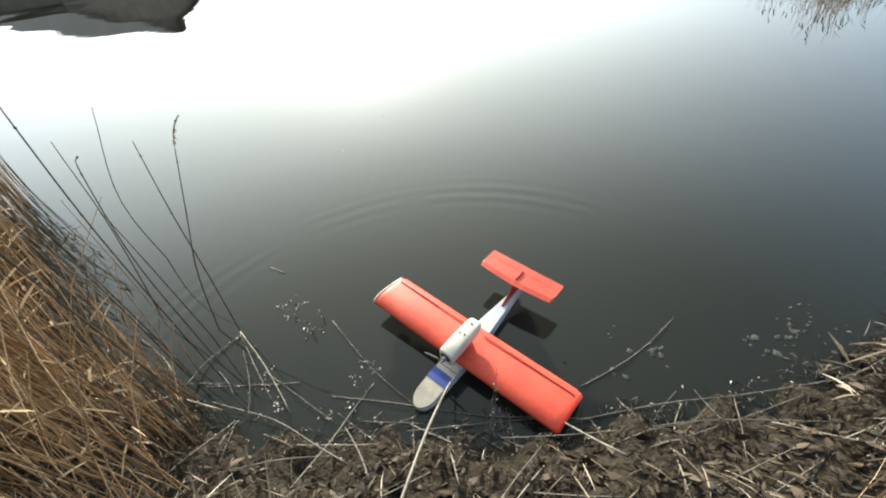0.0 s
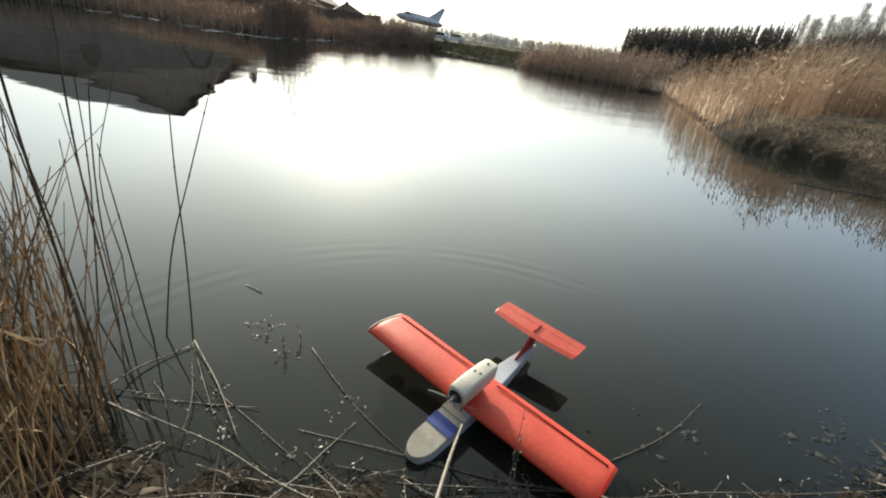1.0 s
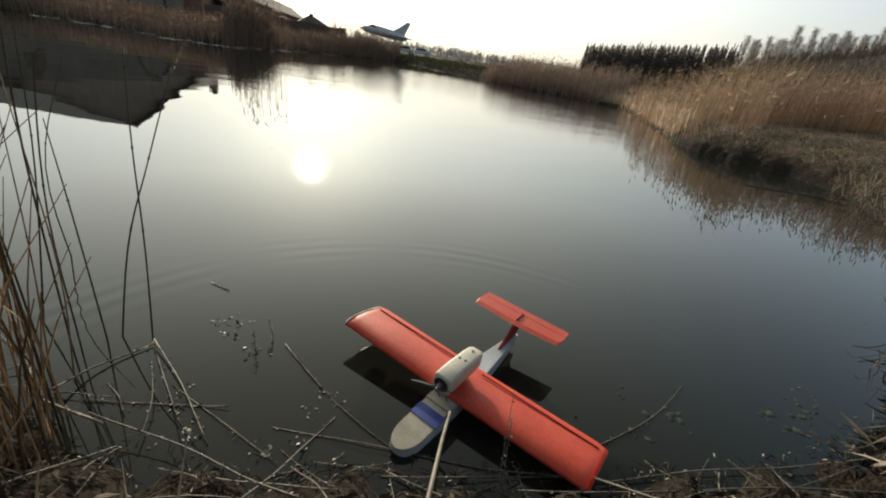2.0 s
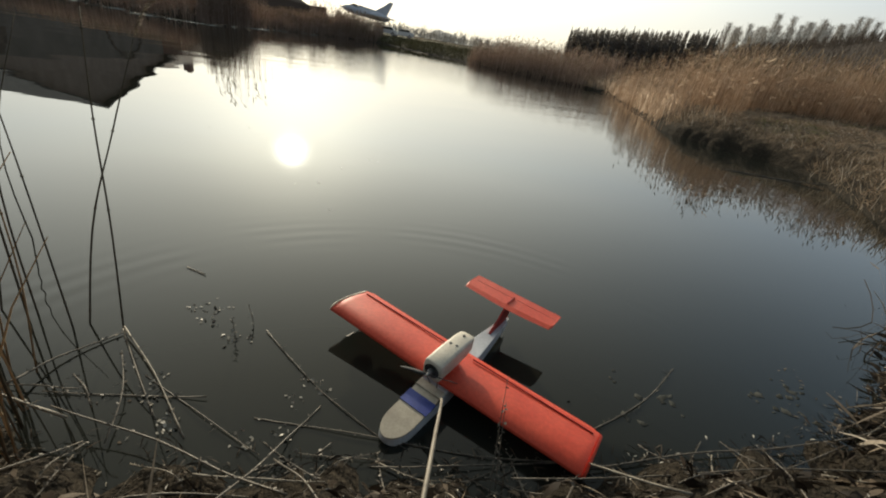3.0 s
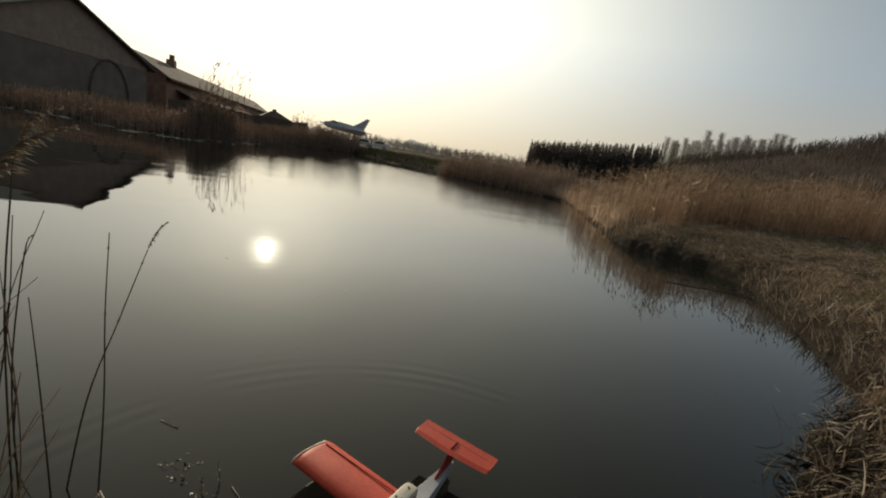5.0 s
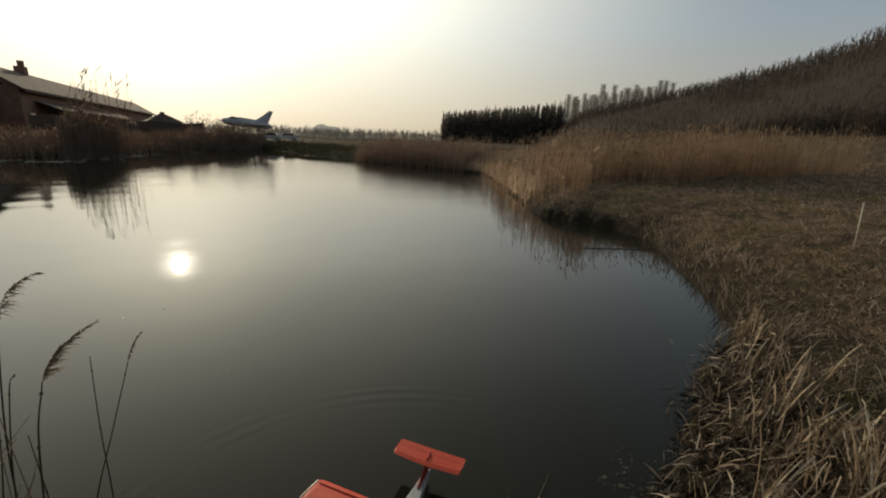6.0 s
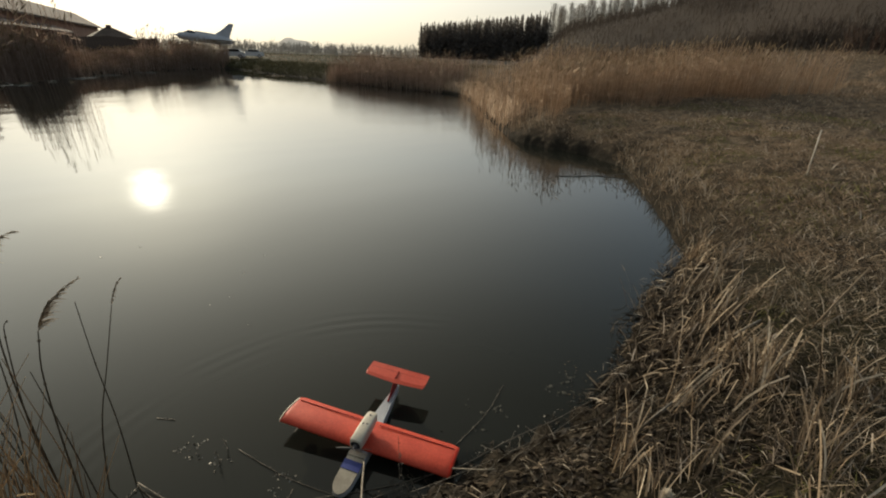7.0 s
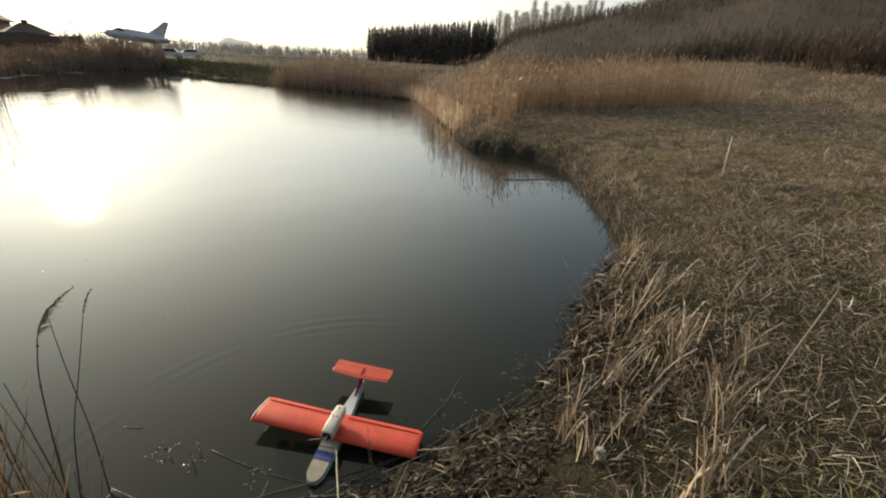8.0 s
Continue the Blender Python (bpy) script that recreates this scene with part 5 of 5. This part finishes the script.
c = np.array([(2.52, 1.18), (2.32, 1.0), (2.54, 0.9), (2.83, 0.96), (2.63, 1.09), (2.25, 1.08), (1.62, 1.3), (1.5, 1.12), (1.73, 1.19), (2.48, 1.06)])
k = rng.integers(0, len(c), 44)
q = c[k] + rng.normal(0, 0.05, (44, 2))
q = q[from_shore(q[:, 0], q[:, 1]) < -0.02]
blobs("floating_film", "ragged pale flakes of scum afloat near the bank", q[:, 0], q[:, 1], rng.uniform(0.008, 0.026, len(q)), np.full(len(q), 0.002), SCUM, 13)
SCUM.node_tree.nodes["Principled BSDF"].inputs["Specular IOR Level"].default_value = 0.1
flecks("floating_seeds", "tiny bits drifting on open water", [(-0.1, 3.9), (-2.0, 3.8), (-1.5, 4.8), (-1.0, 6.0), (0.2, 3.4), (1.0, 5.0)], 9, 0.35, 0.02, CREAM)
flecks("floating_reeds", "pale broken reeds drifted along the far edge", [(-15, 47.0), (-10.5, 41.2), (-8, 41.0), (-6, 43), (0.5, 58), (-22, 51.5), (13, 52)], 220, 0.9, 0.5, STRAW, 0.06)


flecks("floating_scum", "flat pale scraps drifted along the far water's edge", [(-24, 51.5), (-19, 48.5), (-13.7, 43.6), (-10.5, 40.0), (-9.0, 39.8), (-7.6, 39.4), (-4.4, 46.5), (-2.4, 51.5), (0.5, 57.5)], 90, 0.5, 1.2, SCRAP, 0.045, 0.0, 0.0)


# ---- dry grass of the bank and the field ----
def grass(name, label, x, y, tall, flat, width, mat, lean=(0.0, 0.0), profile=(1.0, 0.9, 0.65, 0.15)):
    n = len(x)
    z = np.maximum(land(x, y), 0.0) - 0.01
    b = np.stack([x, y, z], -1)
    h = tall * rng.uniform(0.5, 1.2, n)
    a = rng.uniform(0, 2 * np.pi, n)
    out = h * flat * rng.uniform(0.4, 1.2, n)
    t = b + np.stack([np.cos(a) * out + lean[0] * h, np.sin(a) * out + lean[1] * h, h * rng.uniform(0.25, 0.95, n)], -1)
    sag = np.stack([0 * a, 0 * a, h * rng.uniform(0.02, 0.16, n)], -1)
    ob = bulk(name, [ribbons(b, t, sag, width * rng.uniform(0.6, 1.3, n), profile)], mat)
    return tagged(ob, label, "grass", kind="stuff")


x, y = scatter(58000, -5.0, 7.5, -6.5, 3.2, lambda x, y, d: (d > 1.05 - 0.2 * step((x - 2.9) / 1.4) - 0.5 * step((x - 5.0) / 1.2) + 0.2 * np.sin(5 * x)) & (d < 8) & (rng.random(len(x)) < (0.62 + 0.38 * rough(x, y, 0.3)) * np.clip((x + 5) / 3.5, 0, 1) * np.clip((y + 6.5) / 3, 0, 1)))
grass("dry_grass", "flattened tangle of dry straw-coloured grass", x, y, 0.085, 1.5, 0.0024, STRAW)
x, y = scatter(14000, -11, 12, -13, 4, lambda x, y, d: (d > 0.9) & (rng.random(len(x)) < np.clip(1.5 - np.hypot(x - 2, y + 1) / 9, 0, 1)))
grass("dry_grass", "thin trampled straw over the wider bank", x, y, 0.1, 1.4, 0.004, STRAW, (0, 0), (1.0, 0.8, 0.15))
x, y = scatter(5000, 0.8, 8.5, -4.0, 3.6, lambda x, y, d: (d > 0.7) & (np.sin(2.9 * x + 1.3 * y) + np.sin(3.7 * y - 1.1 * x) > 0.3))
grass("dry_grass", "tufts of longer dry grass standing out of the mat", x, y, 0.2, 0.8, 0.0028, STRAW)


def field_near(n):
    return scatter(n, 0.2, 8.5, -4.0, 3.0, lambda x, y, d: (d > 0.95 - 0.1 * step((x - 2.9) / 1.4) - 0.4 * step((x - 5.0) / 1.2)) & (d < 6))


litter("thatch", "pale straw strewn in streaks over the trodden field", 5000, lambda n: scatter(n, 5.0, 17, -7, 9, lambda x, y, d: (d > 0.5) & (y < 9.8 - 0.2 * (x - 11)) & (rough(x, 2.2 * y, 0.9) + 0.6 * rough(x, y, 0.3) > 0.15)), 0.2, STRAW, 0.05, 0.12, 0.022)
litter("thatch", "broken straw lying flat on the grass", 12000, field_near, 0.11, STRAW, 0.05, 0.12, 0.02)
x, y = scatter(40000, 5.5, 15, -6, 9.8, lambda x, y, d: (d > 0.06 + 0.4 * ((y > 6.5) & (x > 8.5))) & (y < 10.2 - 0.2 * (x - 11)) & (rng.random(len(x)) < 0.4 + 0.6 * rough(x, y, 0.7) + 0.45 * rough(x, y, 0.2)))
grass("dry_grass", "flattened dry grass of the trodden field", x, y, 0.13, 1.3, 0.004, FIELD, (0, 0), (1.0, 0.8, 0.15))
x, y = scatter(34000, 13, 66, -25, 13, lambda x, y, d: (y < 10.5 - 0.16 * (x - 11)))
grass("dry_grass", "pale dry grass of the far field", x, y, 0.16, 1.1, 0.008, FIELD, (0, 0), (1.0, 0.8, 0.15))
x, y = scatter(9000, 28, 50, -14, 9, lambda x, y, d: (rough(x, 2.0 * y, 3.0) + 0.5 * rough(x, y, 1.0) > 0.0))
grass("dry_grass", "golden longer grass in streaks beyond the reed bed", x, y, 0.45, 0.6, 0.012, FIELD, (0, 0), (1.0, 0.8, 0.15))
x, y = scatter(11000, 4.5, 22, -9, 9.5, lambda x, y, d: (d > 0.5) & (y < 10.2 - 0.2 * (x - 11)) & (rough(x, y, 0.9) + 0.5 * rough(x, y, 0.3) > 0.35))
grass("dry_grass", "patches of longer pale grass on the field", x, y, 0.2, 0.9, 0.005, STRAW, (0, 0), (1.0, 0.8, 0.15))
x, y = scatter(14000, 4, 20, -8, 9.5, lambda x, y, d: (d > 0.8) & (y < 10.2 - 0.2 * (x - 11)) & (rough(x + 7, y, 1.3) > 0.1))
grass("green_grass", "olive patches of young grass on the field", x, y, 0.1, 1.0, 0.006, GREEN, (0, 0), (1.0, 0.8, 0.15))
x, y = on_hill(16000)
grass("hillside_scrub", "dark low scrub and leaf litter over the hillside", x, y, 0.75, 0.9, 0.035, BRUSH, (0, 0), (1.0, 0.8, 0.15))
x, y = scatter(9000, 20, 75, 12, 110, lambda x, y, d: (d > 6))
grass("dry_grass", "pale grass of the rising field before the wood", x, y, 0.25, 1.0, 0.03, FIELD, (0, 0), (1.0, 0.8, 0.15))
x, y = scatter(5200, 1.0, 12, -4, 6, lambda x, y, d: (d > 0.9) & (np.sin(1.9 * x + 0.7) * np.sin(2.3 * y) > 0.35))
grass("green_grass", "patches of young green grass among the straw", x, y, 0.09, 1.0, 0.003, GREEN)


def tufts(name, label, n, pick, per, tall, width, mat=TUFT, lean=(0.16, 0.06)):
    """Clumps of coarse blades; many are broken and hang from the break."""
    cx, cy = pick(n)
    k = np.repeat(np.arange(n), per)
    m = len(k)
    x, y = cx[k] + rng.normal(0, 0.045, m), cy[k] + rng.normal(0, 0.045, m)
    b = np.stack([x, y, np.maximum(land(x, y), 0.0) - 0.01], -1)
    h = tall * rng.uniform(0.35, 1.15, m) * rng.uniform(0.7, 1.2, n)[k]
    a = rng.uniform(0, 2 * np.pi, m)
    o = h * rng.uniform(0.08, 0.8, m)
    t = b + np.stack([np.cos(a) * o + lean[0] * h, np.sin(a) * o + lean[1] * h, h * rng.uniform(0.75, 1.0, m)], -1)
    w = width * rng.uniform(0.3, 1.15, m)
    sag = np.stack([-np.cos(a) * o * 0.12, -np.sin(a) * o * 0.12, h * 0.05], -1)
    q = np.flatnonzero(rng.random(m) < 0.6)
    e = t[q] + np.stack([np.cos(a[q]) + 0.5, np.sin(a[q]), rng.uniform(-1.3, 0.2, len(q))], -1) * (h[q] * rng.uniform(0.12, 0.38, len(q)))[:, None]
    ob = bulk(name, [ribbons(b, t, sag, w, (1.0, 0.95, 0.85, 0.7)), ribbons(t[q], e, 0 * e, w[q], (0.7, 0.8, 0.6, 0.1))], mat)
    return tagged(ob, label, "grass", kind="stuff")


tufts("bank_tufts", "clumps of broken golden reed blades fringing the bank", 16, lambda n: scatter(n, 2.5, 6.0, -0.6, 3.0, lambda x, y, d: (d > 0.25 - 0.2 * (x > 4.2)) & (d < 0.85) & (rough(x, y, 0.28) > -0.1)), 15, 0.4, 0.0066, WARM, (0.85, -0.1))
tufts("bank_tufts", "grey dead blades between the golden clumps", 22, lambda n: scatter(n, 2.6, 6.6, -0.6, 3.0, lambda x, y, d: (d > 0.2) & (d < 1.0)), 12, 0.3, 0.0062, TUFT, (0.6, -0.1))
tufts("bank_tufts", "broken pale reed stubs with hanging blades at the water", 14, lambda n: scatter(n, 2.5, 4.6, 0.0, 1.7, lambda x, y, d: (d > 0.1) & (d < 0.55)), 10, 0.24, 0.007)
tufts("bank_tufts", "snapped pale reed stems leaning over the bank", 11, lambda n: scatter(n, 2.0, 4.6, -0.5, 1.6, lambda x, y, d: (d > 0.4) & (d < 1.0)), 6, 0.45, 0.0066, WARM, (0.9, 0.1))
tufts("bank_tufts", "trampled golden blades bent over the mud", 17, lambda n: scatter(n, 1.5, 3.3, -0.9, 0.7, lambda x, y, d: (d > 0.45) & (d < 1.5) & (rough(x, y, 0.25) > -0.2)), 14, 0.3, 0.0062, WARM, (0.8, 0.25))
tufts("bank_tufts", "grey brown dead blades lying over the mud", 17, lambda n: scatter(n, 1.4, 3.4, -0.9, 0.7, lambda x, y, d: (d > 0.4) & (d < 1.5)), 10, 0.24, 0.0055, TUFT, (0.7, 0.4))
tufts("bank_tufts", "thin clumps of dead blades scattered over the field edge", 42, lambda n: scatter(n, 1.8, 8.5, -2.5, 4.0, lambda x, y, d: (d > 0.5) & (d < 2.6)), 9, 0.26, 0.0045)
tufts("bank_tufts", "low dead blades standing in the wet edge", 8, lambda n: scatter(n, 3.2, 5.6, 0.6, 2.2, lambda x, y, d: (d > -0.22) & (d < 0.1)), 8, 0.26, 0.005)
x, y = scatter(1300, 5.6, 12.2, 1.8, 13.5, lambda x, y, d: (d > 0.0 + 0.28 * (y > 6.3)) & (d < 0.9))
grass("bank_tufts", "dry stalks hanging over the dark cut bank", x, y, 0.38, 0.5, 0.0055, STRAW, (-0.3, -0.1))
x, y = scatter(2600, 9.5, 20.5, 12.0, 31, lambda x, y, d: (d > 0.1) & (d < 1.1))
grass("bank_tufts", "short dry stalks fringing the reed bed", x, y, 0.8, 0.12, 0.012, REED_FAR)
x, y = scatter(30000, -40, 60, 44, 130, lambda x, y, d: (d > 0.3))
grass("dry_grass", "dull green and tan grass of the far shore", x, y, 0.28, 0.9, 0.022, FAR_GRASS, (0, 0), (1.0, 0.8, 0.15))
x, y = scatter(6000, 6, 26, 50, 86, lambda x, y, d: (d > 0.05) & (d < 9))
grass("dry_grass", "dull olive grass along the far water's edge", x, y, 0.42, 0.5, 0.028, FAR_GRASS, (0, 0), (1.0, 0.8, 0.15))
x, y = scatter(4200, 11, 21, 39, 70, lambda x, y, d: (d > 0.0) & (d < 5))
grass("dry_grass", "low olive sedge on the far slope beside the reeds", x, y, 0.5, 0.45, 0.028, FAR_GRASS, (0, 0), (1.0, 0.8, 0.15))
x, y = scatter(4500, -1.6, 1.2, -1.4, 1.0, lambda x, y, d: (d > 0.4) & (x < -0.2))
grass("dry_grass", "tangled straw at the foot of the reeds", x, y, 0.22, 1.1, 0.004, STRAW)


def stake(base, tip, r, label, mat):
    b, t = Vector(base), Vector(tip)
    ob = part("stake", tube([b, b.lerp(t, 0.5) + Vector((0.004, 0.003, 0)), t], [r, r * 0.95, r * 0.8], 8), mat, None, label, True)
    tagged(ob, label, "stake", "stakes and stems on the field")


stake((9.44, 1.83, 0.7), (9.28, 1.83, 1.63), 0.012, "pale stake driven into the field", CREAM)
stake((4.05, 0.06, 0.5), (4.18, -0.1, 1.2), 0.009, "bent straw-coloured stem in the grass", STRAW)
stake((2.85, -0.6, 0.6), (2.95, -0.72, 1.55), 0.008, "tall straw-coloured stem in the grass", STRAW)
stake((3.4, 0.35, 0.6), (3.75, 0.3, 0.66), 0.01, "pale stick lying on the grass", PALE_STICK)
stake((2.05, 0.3, 0.35), (2.1, 0.15, 0.75), 0.01, "grey broken stem in the bank tufts", TWIG)


def build_fluff():
    k = 420
    v = rng.normal(0, 1, (k, 3))
    v /= np.linalg.norm(v, axis=1, keepdims=True)
    c = np.array([1.64, -0.12, 0.60])
    ob = bulk("seed_fluff", [strands(c + v * 0.004, c + v * rng.uniform(0.025, 0.048, (k, 1)) * [1, 0.8, 1], v * 0.002, np.full(k, 0.0024), (1.0, 0.8, 0.3))], CREAM)
    tagged(ob, "pale tuft of burst seed fluff on a stem", "seed head")


build_fluff()
